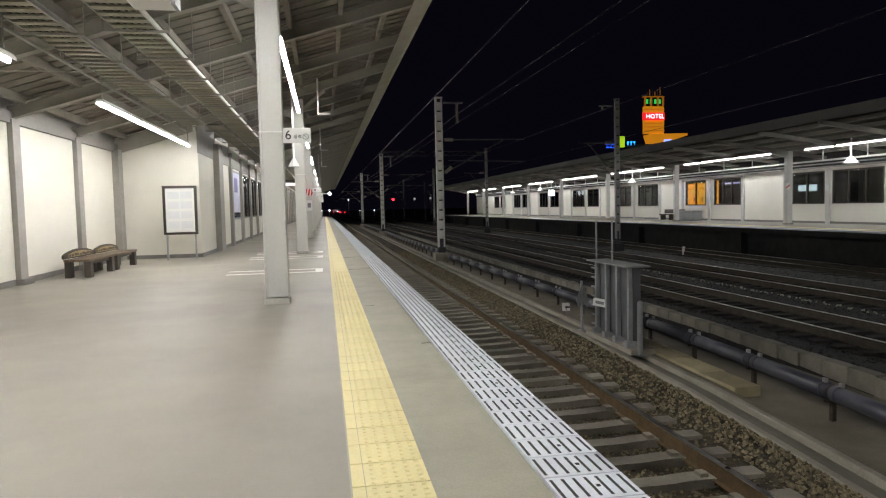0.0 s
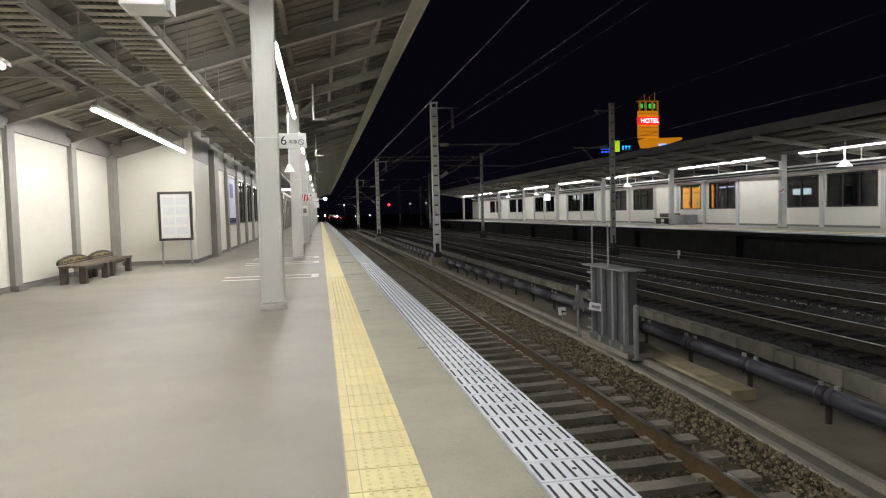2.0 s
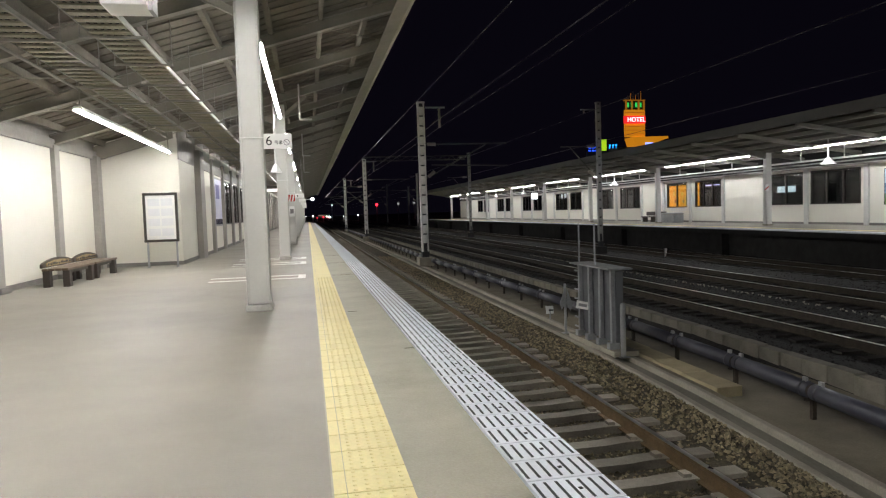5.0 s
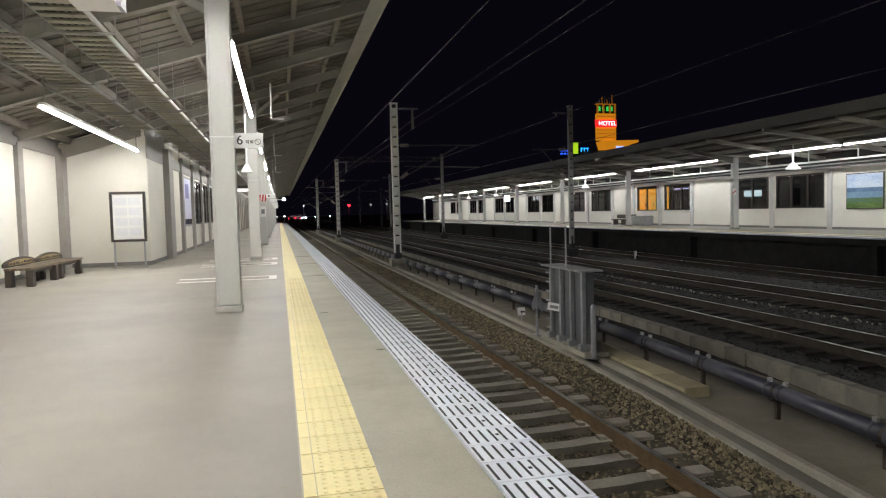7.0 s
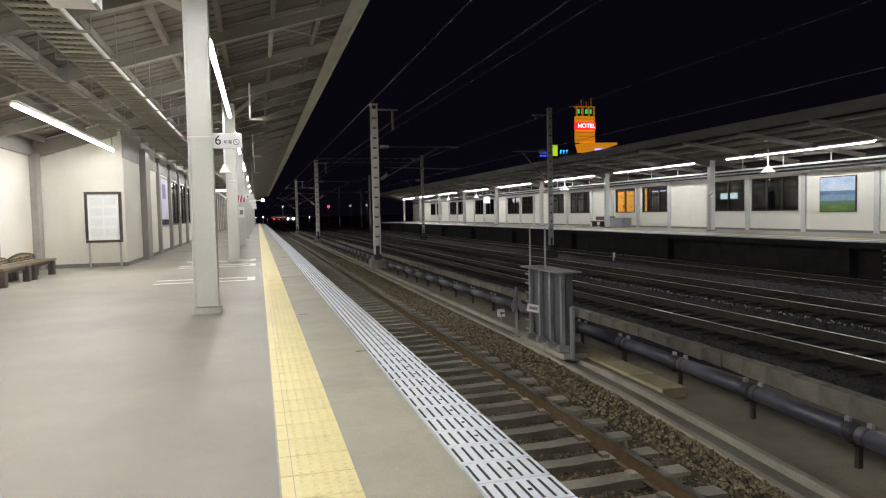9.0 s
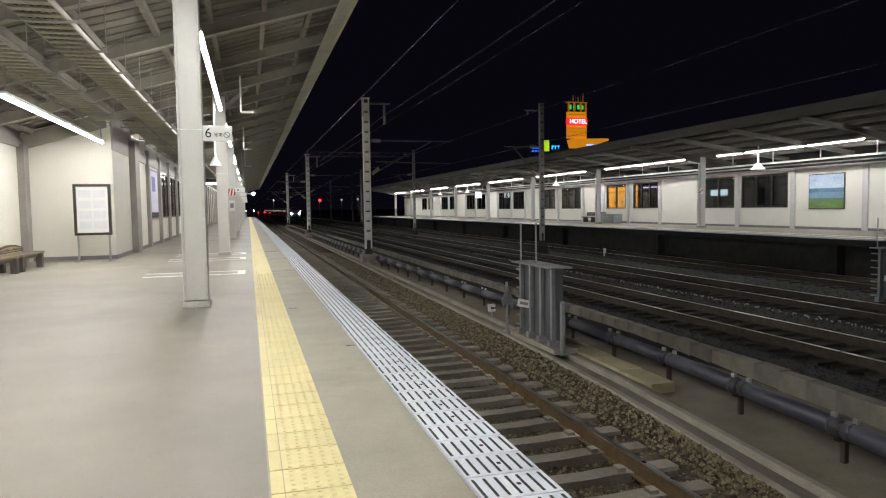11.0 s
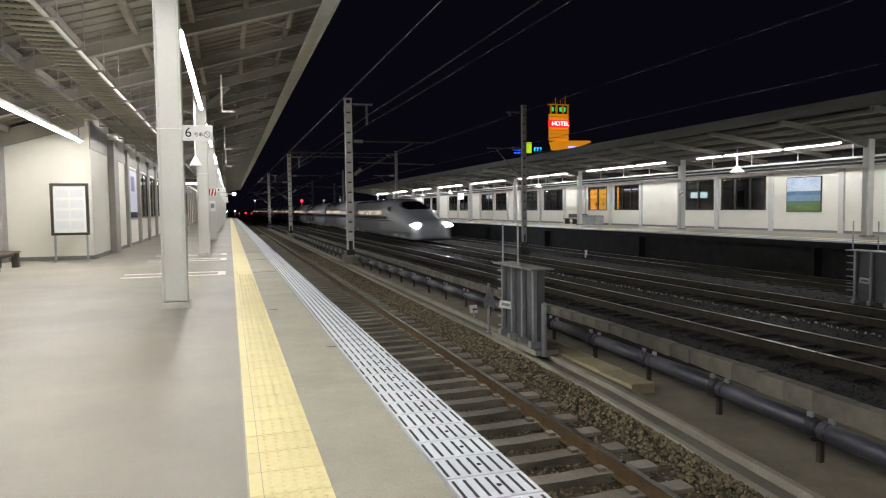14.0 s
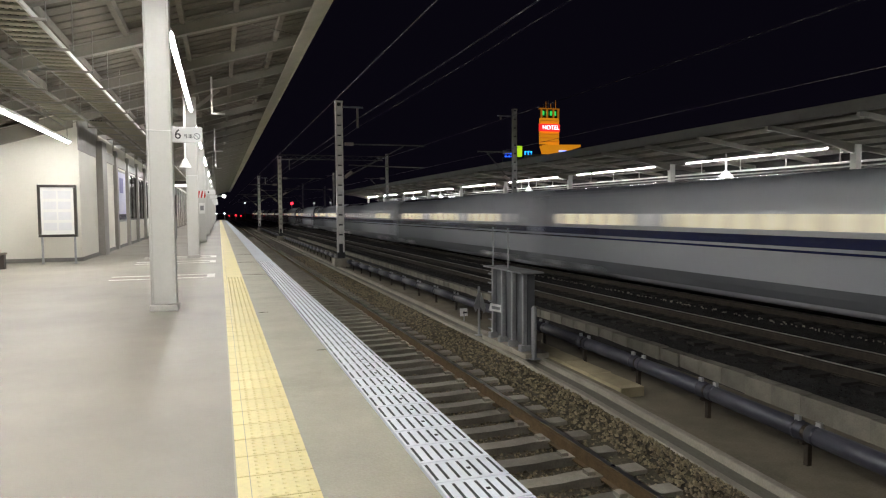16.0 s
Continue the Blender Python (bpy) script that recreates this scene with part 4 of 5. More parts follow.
for i in range(3):
    part("panel", box(0, 0.05, 0.05 + 1.1 * i, 1.08 + 1.1 * i, 0, 1.66), ORANGE, op)
    part("panel_print", box(-0.01, -0.002, 0.15 + 1.1 * i, 0.34 + 1.1 * i, 0.15 + 0.2 * i, 0.85), AMBER, op)
    part("panel_print", box(-0.01, -0.002, 0.55 + 1.1 * i, 0.9 + 1.1 * i, 0.9, 1.15 + 0.1 * i), AMBER, op)
    part("panel_spot", box(-0.012, -0.002, 0.45 + 1.1 * i, 0.7 + 1.1 * i, 0.35, 0.6), REDP if i % 2 else SIGNW, op)
part("light_strip", box(-0.2, -0.1, 0, 3.3, 1.78, 1.9), VIOLET, op)
op2 = thing("orange_column", (27.5, 44.45, 1.0), "narrow glowing orange panel behind a far window", "display panel")
part("panel", box(0, 0.05, 0, 0.5, 0, 1.9), ORANGE, op2)
part("light_strip", box(0.4, 0.5, -2.4, -0.2, 1.55, 1.62), VIOLET, op2)
sc1 = thing("lit_screen", (27.6, 34.75, 1.82), "bright screen seen through a far window", "screen")
part("screen", box(0, 0.05, 0, 0.72, 0, 0.36), LIT, sc1)
part("screen", box(0, 0.05, 0.9, 1.5, 0, 0.36), LIT, sc1)

# pale debris and a white stake beside the far tracks
db = Build()
r = random.Random(3)
for k in range(130):
    y = 9 + 0.24 * k + r.uniform(0, 0.1)
    for _ in range(2):
        x = 13.4 + r.uniform(-0.12, 0.12)
        w_ = r.uniform(0.004, 0.009)
        ya = y + r.uniform(0, 0.2)
        db.box(x - w_, x + w_, ya, ya + r.uniform(0.02, 0.08), BED - 0.05, BED + r.uniform(0.005, 0.03))
tagged(solid("pale_debris", db, CONC, "line of pale debris between the through tracks", "debris"), kind="stuff")
sk = thing("white_stake", (19.0, 34.0, BED), "small white stake beside the far track", "marker")
part("stake", box(-0.05, 0.05, -0.05, 0.05, 0, 0.42), SIGNW, sk)
part("cap", box(-0.06, 0.06, -0.06, 0.06, 0.42, 0.45), SIGNW, sk)

# landscape picture on the far wall
pc = thing("landscape_picture", (FAR_WALL - 0.06, 25.77, 1.03), "framed landscape picture of lake, hills and green reeds", "picture")
part("frame_border", box(0, 0.055, -0.04, 2.09, -0.04, 1.68), BRONZE, pc)
cols = [(0.0, 0.30, (0.06, 0.12, 0.025), (0.15, 0.23, 0.06)), (0.30, 0.50, (0.09, 0.17, 0.05), (0.10, 0.19, 0.16)), (0.50, 0.78, (0.14, 0.25, 0.40), (0.22, 0.34, 0.48)), (0.78, 0.98, (0.07, 0.14, 0.27), (0.16, 0.26, 0.40)), (0.98, 1.30, (0.42, 0.55, 0.70), (0.68, 0.74, 0.80)), (1.30, 1.64, (0.32, 0.46, 0.66), (0.62, 0.70, 0.78))]
for i, (a, b, c, c2) in enumerate(cols):
    part("painted_band", box(-0.012, -0.002, 0, 2.05, a, b), mat("picture_band", c, 0.4, var=0.2, scale=2.2, fine=14, tint=c2, bump=0, streak=(1, 0.6, 1.6)), pc)


def far_column():
    t = thing("far_column", (FAR_COL, 33.3, 0), "pale grey steel column of the far platform", "column", "far platform columns")
    part("shaft", box(-0.15, 0.15, -0.14, 0.14, 0.08, far_roof_z(FAR_COL)), COLM, t, bevel=0.01)
    part("foot", box(-0.2, 0.2, -0.2, 0.2, 0, 0.08), CONC, t, bevel=0.01)
    part("bracket", Build().beam((-0.15, 0, 3.7), (-2.6, 0, far_roof_z(22.0) - 0.02), 0.14, 0.18), FAR_STEEL, t, "rising steel bracket")
    part("bracket", Build().beam((0.15, 0, 3.75), (1.3, 0, far_roof_z(25.9) - 0.02), 0.14, 0.16), FAR_STEEL, t)
    part("cabinet_strip", box(-0.17, -0.15, -0.1, 0.1, 0.6, 2.3), COLM, t)
    return t


f0 = far_column()
for k in (-4, -3, -2, -1, 1, 2, 3, 4, 5, 6, 7):
    copy_thing(f0, pose(FAR_COL, 33.3 + BAY * k, 0))
FE = 20.2
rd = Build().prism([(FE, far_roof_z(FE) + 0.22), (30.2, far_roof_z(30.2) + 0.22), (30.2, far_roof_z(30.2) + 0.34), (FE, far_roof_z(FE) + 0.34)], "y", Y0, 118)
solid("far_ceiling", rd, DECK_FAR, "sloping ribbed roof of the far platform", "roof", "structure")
solid("far_eave", box(FE - 0.06, FE, Y0, 118, far_roof_z(FE) - 0.05, far_roof_z(FE) + 0.38), DARK_STEEL, "beige fascia along the far eave, darkened for its unlit face", "fascia", "structure")
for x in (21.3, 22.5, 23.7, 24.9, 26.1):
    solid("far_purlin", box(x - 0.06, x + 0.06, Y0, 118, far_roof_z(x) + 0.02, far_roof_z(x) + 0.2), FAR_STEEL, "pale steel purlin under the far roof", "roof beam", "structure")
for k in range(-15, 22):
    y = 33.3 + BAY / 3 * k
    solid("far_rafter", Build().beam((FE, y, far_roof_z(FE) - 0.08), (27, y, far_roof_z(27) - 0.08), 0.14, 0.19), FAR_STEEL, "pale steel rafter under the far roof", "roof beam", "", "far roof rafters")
fl = long_light("far_ceiling_light", 24.35, 34.3, 3.92, 3, 3.05, LAMP_FAR, "long white fluorescent light under the far roof", "far platform lights", 0.25)
for k in (-4, -3, -2, -1, 1, 2, 3, 4, 5, 6):
    copy_thing(fl, pose(24.35, 34.3 + BAY * k, 3.92))
cd = thing("white_duct", (25.8, 0, 3.36), "long white cable duct along the far platform", "duct")
part("duct", box(-0.07, 0.07, Y0, 115, -0.04, 0.04), COLM, cd)
part("lower_pipe", Build().tube((0.3, Y0, -0.16), (0.3, 115, -0.16), 0.035, 6), COLM, cd)
for k in range(-10, 30):
    part("hanger", box(-0.02, 0.02, 20 + 3 * k, 20.04 + 3 * k, 0.041, 0.6), COLM, cd)
for y in (28.8, 52.2, 76.1, 88):
    lp = thing("pendant_speaker", (24.7, y, 3.02), "white conical pendant loudspeaker on a rod", "loudspeaker", "far pendant loudspeakers")
    part("horn", Build().tube((0, 0, 0), (0, 0, 0.32), 0.36, 14, 0.08), SIGNW, lp)
    part("neck", Build().tube((0, 0, 0.32), (0, 0, 1.3), 0.045, 8), SIGNW, lp)
fb = thing("far_bench", (26.2, 47.2, 0), "dark bench against the far platform wall", "bench")
part("seat", box(-0.25, 0.25, 0, 3.0, 0.38, 0.45), WOOD_DARK, fb, bevel=0.01)
for yy in (0.2, 1.4, 2.7):
    part("leg", box(-0.2, 0.2, yy, yy + 0.1, 0, 0.379), WOOD_DARK, fb)
part("backrest", box(0.25, 0.3, 0, 3.0, 0.5, 0.8), WOOD_DARK, fb)
bx = thing("storage_box", (26.0, 44.6, 0), "grey rounded storage box beside the far bench", "box")
part("body", box(-0.4, 0.4, 0, 1.9, 0.0, 0.72), GALV, bx, bevel=0.08)
part("lid_rim", box(-0.42, 0.42, -0.02, 1.92, 0.6, 0.65), PILAST, bx)
ls = thing("lit_sign", (25.3, 74.0, 2.2), "square white lit sign hung over the far platform", "sign")
part("face", box(-0.32, 0.32, -0.08, 0.08, 0.2, 0.85), glow("sign_face", (0.9, 0.95, 1.0), 2.2), ls)
part("rod", Build().tube((0, 0, 0.85), (0, 0, 2.0), 0.02, 6), COLM, ls)
wsn = thing("striped_sign", (FAR_COL - 0.18, 33.13, 2.0), "red and white striped warning plate on a far column", "sign")
part("plate", box(-0.12, 0.12, -0.02, 0.0, -0.1, 0.25), SIGNW, wsn)
part("stripe", Build().prism([(-0.12, 0.0), (-0.12, -0.08), (0.12, 0.1), (0.12, 0.18)], "y", -0.025, -0.02), REDP, wsn)
solid("wall_far_south", box(FAR_EDGE, 30.2, Y0 - 0.3, Y0, -1.7, 4.6), WALLM, "plain wall closing the far platform behind", "wall", "structure")

# ---- distance ----
hd = thing("hotel_tower", (152.9, 300, 0), "distant hotel tower floodlit orange with a red sign", "hotel tower")
# Floodlight is put into the tower's materials: its surfaces glow themselves.
TOWER = glow("floodlit_orange_glow", (1.0, 0.36, 0.015), 0.5)
CROWN = glow("dim_orange", (1.0, 0.36, 0.03), 0.22)
part("shaft", box(-4.9, 5.2, 0, 1.5, 33.5, 46.2), TOWER, hd, "orange floodlit shaft", bevel=0.3)
part("crown", Build().box(-4.8, 5.1, 0, 1.5, 46.21, 50.3), mat("crown_dark", (0.12, 0.10, 0.05), 0.6), hd)
for x in (-4.8, -1.8, 1.6, 4.2):
    part("crown_pillar", box(x, x + 0.9, -0.3, 0, 46.3, 50.2), CROWN, hd)
part("crown_rim", box(-5.0, 5.3, -0.35, 1.6, 50.31, 50.8), CROWN, hd)
for i in range(4):
    part("green_lamp", box(-4.0 + 2.1 * i, -2.9 + 2.1 * i, -0.2, -0.05, 47.3, 49.4), glow("green_lamp", (0.05, 0.9, 0.15), 0.7), hd)
for i in range(6):
    part("mast_rod", box(-3 + 1.3 * i, -2.8 + 1.3 * i, 0.6, 0.8, 51.0, 53 + (i % 3)), CROWN if i % 2 else POLE, hd)
for z in (34.6, 36.4, 38.2, 44.6):
    part("ledge", box(-5.0, 5.3, -0.3, 0, z, z + 0.35), CROWN, hd, "dim ledge across the shaft")
part("sign_board", box(-5.9, 5.2, -0.6, -0.36, 39.6, 43.2), glow("sign_red_glow", (1.0, 0.03, 0.03), 0.9), hd, "glowing red sign board")
text("HOTEL", 2.9, glow("sign_letters", (1.0, 0.75, 0.8), 2.5), hd, pose(0.4, -0.75, 41.4, 90, 0, 0), "lettering", 0.05)
part("podium", Build().prism([(-1.5, 33.4), (-0.2, 29.5), (5.0, 29.0), (16.5, 32.6), (16.5, 33.6), (6, 33.4)], "y", -1, 8), TOWER, hd, "orange lit podium roof")
part("lower_wall", box(-8, 22, 2, 12, -1.75, 28.9), mat("hotel_wall", (0.08, 0.07, 0.06), 0.8), hd)
part("white_lamp", box(4.5, 8.5, -1.5, -1.2, 29.2, 30.6), glow("blue_white_lamp", (0.25, 0.35, 1.0), 2.0), hd)
bs = thing("blue_roof_sign", (136.5, 300, 26.8), "distant blue neon roof sign with a green lamp box", "roof sign")
NEON = glow("blue_neon", (0.02, 0.10, 1.0), 2.0)
CYAN = glow("cyan_neon", (0.02, 0.35, 1.0), 2.0)
for i, x in enumerate((-7.0, -5.3, -3.6)):
    part("letter_bar", box(x, x + 1.3, 0, 0.3, 1.6, 2.3), NEON, bs)
    part("letter_bar", box(x, x + 1.1, 0, 0.3, 0.2, 0.8), NEON, bs)
for i, x in enumerate((3.3, 4.8, 6.3)):
    part("letter_bar", box(x, x + 0.9, 0, 0.3, 2.6, 3.2), CYAN, bs)
    part("letter_bar", box(x + 0.2 * i, x + 0.5, 0, 0.3, 1.4, 2.59), CYAN, bs)
part("lamp_box", box(-1.2, 1.9, 0, 1, 0.5, 5.6), glow("green_box", (0.45, 0.75, 0.02), 0.9), bs)
part("support", box(-8, 8.5, 0.4, 0.8, -28.5, 0.1), mat("sign_support", (0.05, 0.05, 0.05), 0.7), bs)

for x, y, z, m, nm, r in ((29.9, 300, 5.3, SIGNAL, "red_signal", 0.6), (2.2, 300, 1.3, FARWHITE, "street_light", 0.24), (15.7, 310, 0.7, FARWHITE, "street_light", 0.2), (23, 320, 0.8, FARWHITE, "street_light", 0.2), (-1.0, 330, 1.2, FARWHITE, "street_light", 0.2), (4.5, 340, 0.2, SIGNAL, "tail_light", 0.22), (7.1, 320, 0.4, SIGNAL, "tail_light", 0.3), (9.6, 330, 0.1, SIGNAL, "tail_light", 0.22), (39.4, 300, 5.4, glow("dim_lamp", (0.6, 0.6, 0.6), 0.5), "dim_light", 0.5), (46.5, 300, 5.6, glow("dim_lamp", (0.6, 0.6, 0.6), 0.5), "dim_light", 0.5), (11.5, 330, 6.0, glow("dim_lamp", (0.8, 0.8, 0.9), 1.5), "dim_light", 0.4)):
    t = thing(nm, (x, y, z), {"red_signal": "red glowing railway signal on a post", "tail_light": "small red lamp far along the line"}.get(nm, "small white lamp far along the line"), "lamp", nm + " row")
    bm = bmesh.new()
    bmesh.ops.create_uvsphere(bm, u_segments=12, v_segments=8, radius=r)
    me = bpy.data.meshes.new("lens")
    bm.to_mesh(me)
    bm.free()
    me.materials.append(m)
    part("lens", me, None, t)
    part("post", Build().tube((0, r + 0.1, -z - 1.75), (0, r + 0.1, r), 0.12, 8), POLE, t)
    part("hood", box(-r * 1.2, r * 1.2, -r * 0.2, r * 1.4, r, r * 1.3), BLACK, t)
for i, (x, y, h) in enumerate(((50, 320, 7.6), (25, 170, 9.5), (38, 180, 8))):
    t = thing("line_post", (x, y, -1.75), "dark far post beside the line", "post", "far posts")
    part("shaft", Build().tube((0, 0, 0), (0, 0, h), 0.25, 8, 0.18), POLE, t)
    part("cap", Build().tube((0, 0, h), (0, 0, h + 0.1), 0.25, 8), POLE, t)


# ---- the train ----
def section(wd, zb, zt, n=28, e=3.6):
    """Half-width wd, from zb to zt above the rail; a rounded box."""
    zc, hh = (zb + zt) / 2, (zt - zb) / 2
    out = []
    for i in range(n):
        a = 2 * math.pi * i / n
        c, s = math.cos(a), math.sin(a)
        ee = e if s > 0 else 8.0
        out.append((wd * math.copysign(abs(c) ** (2 / ee), c), zc + hh * math.copysign(abs(s) ** (2 / ee), s)))
    return out


def loft(rows, material, name, n=28):
    """rows: (s, half-width, bottom, top, squareness)."""
    v, f = [], []
    for s, wd, zb, zt, e in rows:
        v += [(x, s, z) for x, z in section(wd, zb, zt, n, e)]
    for r in range(len(rows) - 1):
        for i in range(n):
            f.append((r * n + i, r * n + (i + 1) % n, (r + 1) * n + (i + 1) % n, (r + 1) * n + i))
    f += [tuple(range(n)), tuple((len(rows) - 1) * n + i for i in range(n))]
    me = bpy.data.meshes.new(name)
    me.from_pydata(v, [], f)
    b = bmesh.new()
    b.from_mesh(me)
    bmesh.ops.recalc_face_normals(b, faces=b.faces)
    for q in b.faces:
        q.smooth = len(q.verts) == 4
    b.to_mesh(me)
    b.free()
    me.materials.append(material)
    return me


def nose_shape(s):
    """Half-width, bottom and top above the rail at s metres behind the tip."""
    u = min(s / 11.0, 1.0)
    ss = np.interp(s, [1.2, 1.27, 1.42, 1.8, 2.4, 3.4, 4.6, 6.0, 7.4, 8.8, 10.4, 12.5], [0.90, 1.14, 1.37, 1.58, 1.75, 1.91, 2.16, 2.62, 3.06, 3.36, 3.53, 3.60])
    wd = np.interp(s, [1.2, 1.27, 1.42, 1.8, 2.4, 4.0, 6.0, 8.0, 11.0], [0.42, 0.75, 1.05, 1.28, 1.42, 1.55, 1.63, 1.67, 1.68])
    zb = np.interp(s, [1.2, 1.35, 2.2, 4.0], [0.62, 0.40, 0.22, 0.18])
    return float(wd), float(zb), float(ss), 2.4 + 1.2 * u


train = thing("bullet_train", (14.9, 600, RAIL), "white high-speed train with blue stripes and lit windows", "train")
NOSE = [1.2, 1.23, 1.27, 1.34, 1.42, 1.55, 1.7, 2.0, 2.4, 3.0, 3.6, 4.3, 5.0, 5.7, 6.4, 7.1, 7.8, 8.5, 9.3, 10.2, 11.2, 12.5, 26.6]
lead = part("lead_car", loft([(s, *nose_shape(s)) for s in NOSE], T_WHITE, "lead_car", 40), None, train, "white streamlined leading car")


def skin(s0, s1, z0, z1, material, name, out=0.012, steps=12, side=-1, cut=None):
    """A thin band that follows the side of the leading car."""
    v, f = [], []
    for i in range(steps + 1):
        s = s0 + (s1 - s0) * i / steps
        for z in (z0, (z0 + z1) / 2, z1):
            wd, zb, zt, e = nose_shape(s)
            zc, hh = (zb + zt) / 2, (zt - zb) / 2
            q = max(-0.999, min(0.999, (z - zc) / hh))
            ee = e if q > 0 else 8.0
            x = wd * (1 - abs(q) ** ee) ** (1 / ee)
            v += [(side * (x + out), s, z), (side * (x - 0.05), s, z)]
    for i in range(steps):
        for j in range(2):
            a = i * 6 + j * 2
            f += [(a, a + 2, a + 8, a + 6), (a + 1, a + 7, a + 9, a + 3)]
        a = i * 6
        f += [(a, a + 6, a + 7, a + 1), (a + 4, a + 5, a + 11, a + 10)]
    f += [(0, 1, 3, 2), (2, 3, 5, 4), (steps * 6, steps * 6 + 2, steps * 6 + 3, steps * 6 + 1), (steps * 6 + 2, steps * 6 + 4, steps * 6 + 5, steps * 6 + 3)]
    b = Build()
    b.v, b.f = v, f
    return b


for side in (-1, 1):
    part("blue_stripe", skin(10.5, 26.5, 1.75, 2.00, T_BLUE, "s", side=side, steps=16), T_BLUE, lead)
    part("blue_line", skin(8.5, 26.5, 1.61, 1.67, T_BLUE, "s", side=side, steps=16), T_BLUE, lead)
    part("skirt_band", skin(3.0, 26.5, 0.22, 0.82, T_GREY, "s", side=side, steps=20), T_GREY, lead, "grey skirt panel")
    bm = bmesh.new()
    bmesh.ops.create_uvsphere(bm, u_segments=20, v_segments=12, radius=1.0)
    bmesh.ops.transform(bm, matrix=pose(side * 1.27, 2.66, 1.33, 9, 0, side * -17) @ Matrix.Diagonal((0.12, 0.52, 0.09, 1)), verts=bm.verts)
    me = bpy.data.meshes.new("headlamp")
    bm.to_mesh(me)
    bm.free()
    me.materials.append(HEAD)
    part("headlamp", me, None, lead, "bright white headlamp")
    # Lens plate is enlarged, so the lamp's glare is put into its size.
    part("headlamp_lens", Build().prism([(side * 1.14 + 0.30 * math.cos(a * math.pi / 10), 1.36 + 0.19 * math.sin(a * math.pi / 10)) for a in range(20)], "y", 2.05, 2.2), BEAM, lead, "oversized headlamp lens standing for the lamp's glare")
    for k in range(11):
        part("window", skin(13.2 + 1.05 * k, 13.75 + 1.05 * k, 2.14, 2.54, T_WIN, "s", side=side, steps=1), T_WIN if k % 4 < 2 else T_WIN_DIM, lead)
    part("cab_window", skin(9.3, 10.0, 2.45, 2.85, T_GLASS, "s", side=side, steps=3), T_GLASS, lead)
# windscreen: a dark cap lying over the upper nose
v, f = [], []
for i in range(11):
    s = 5.9 + 2.6 * i / 10
    wd, zb, zt, e = nose_shape(s)
    zc, hh = (zb + zt) / 2, (zt - zb) / 2
    for j in range(13):
        span = 0.72 * (1 - 0.35 * ((i - 5) / 5) ** 2)
        x = wd * span * (-1 + 2 * j / 12)
        z = zc + hh * (1 - (abs(x) / wd) ** e) ** (1 / e)
        v += [(x, s, z + 0.025), (x, s, z - 0.05)]
for i in range(10):
    for j in range(12):
        a = (i * 13 + j) * 2
        f += [(a, a + 2, a + 28, a + 26), (a + 1, a + 27, a + 29, a + 3)]
ws = Build()
ws.v, ws.f = v, f
part("windscreen", ws, T_GLASS, lead, "dark curved windscreen", smooth=True)

car_me = loft([(0, 1.5, 0.3, 3.4, 3.6), (0.12, 1.68, 0.18, 3.6, 3.6), (24.48, 1.68, 0.18, 3.6, 3.6), (24.6, 1.5, 0.3, 3.4, 3.6)], T_WHITE, "car", 40)


def flank(s0, s1, z0, z1, side, out=0.012):
    """A thin panel on the side of an ordinary car."""
    b = Build()
    zs = [z0 + (z1 - z0) * i / 3 for i in range(4)]
    pts = []
    for z in zs:
        q = (z - 1.89) / 1.71
        ee = 3.6 if q > 0 else 8.0
        pts.append((side * (1.68 * (1 - abs(q) ** ee) ** (1 / ee) + out), z))
    pts += [(side * 1.2, z1), (side * 1.2, z0)]
    return b.prism(pts, "y", s0, s1)


flank_me = {}
for side in (-1, 1):
    flank_me[side] = [("blue_stripe", flank(0.1, 24.5, 1.75, 2.00, side).mesh("blue_stripe", T_BLUE)), ("blue_line", flank(0.1, 24.5, 1.61, 1.67, side).mesh("blue_line", T_BLUE)), ("skirt_band", flank(0.1, 24.5, 0.22, 0.82, side).mesh("skirt_band", T_GREY))]
    flank_me[side, "w"] = flank(0, 0.58, 2.14, 2.54, side).mesh("window", T_WIN)
    flank_me[side, "x"] = flank(0, 0.58, 2.14, 2.54, side).mesh("window", T_WIN_DIM)
    flank_me[side, "d"] = flank(0, 0.75, 0.95, 2.85, side, 0.006).mesh("door", T_WHITE)
WR = random.Random(11)
gang = box(-1.35, 1.35, -0.42, 0.02, 0.5, 3.3).mesh("gangway", T_DARK)
for k in range(1, 15):
    car = part("car", car_me, None, train, "white passenger car with lit windows")
    car.matrix_basis = pose(0, 26.6 + 0.4 + 25.0 * (k - 1), 0)
    part("gangway", gang, None, car)
    for side in (-1, 1):
        for nm, me in flank_me[side]:
            part(nm, me, None, car)
        part("door", flank_me[side, "d"], None, car).matrix_basis = pose(0, 0.7, 0)
        lit = []
        while len(lit) < 20:
            lit += [WR.random() < 0.42] * WR.randint(2, 5)
        for j in range(20):
            part("window", flank_me[side, "w" if lit[j] else "x"], None, car).matrix_basis = pose(0, 2.1 + 1.04 * j, 0)
bog = Build()
for s in (3.9, 21.5):
    for w_ in (-1.25, 1.25):
        for x in (-0.7, 0.7):
            bog.tube((x - 0.06, s + w_, 0.43), (x + 0.06, s + w_, 0.43), 0.43, 16)
bog_me = bog.mesh("wheels", T_DARK)
for k in range(0, 15):
    part("wheelset", bog_me, None, train).matrix_basis = pose(0, 2.0 + 25.0 * k, 0)

cover = {}
for side in (-1, 1):
    arc = [(side * (1.62 + 0.22 * math.sin(math.pi * i / 10)), 0.34 + 0.30 * i / 10) for i in range(11)]
    cover[side] = Build().prism(arc, "y", -0.55, 0.55).mesh("bogie_cover", T_POLISH, smooth=True)
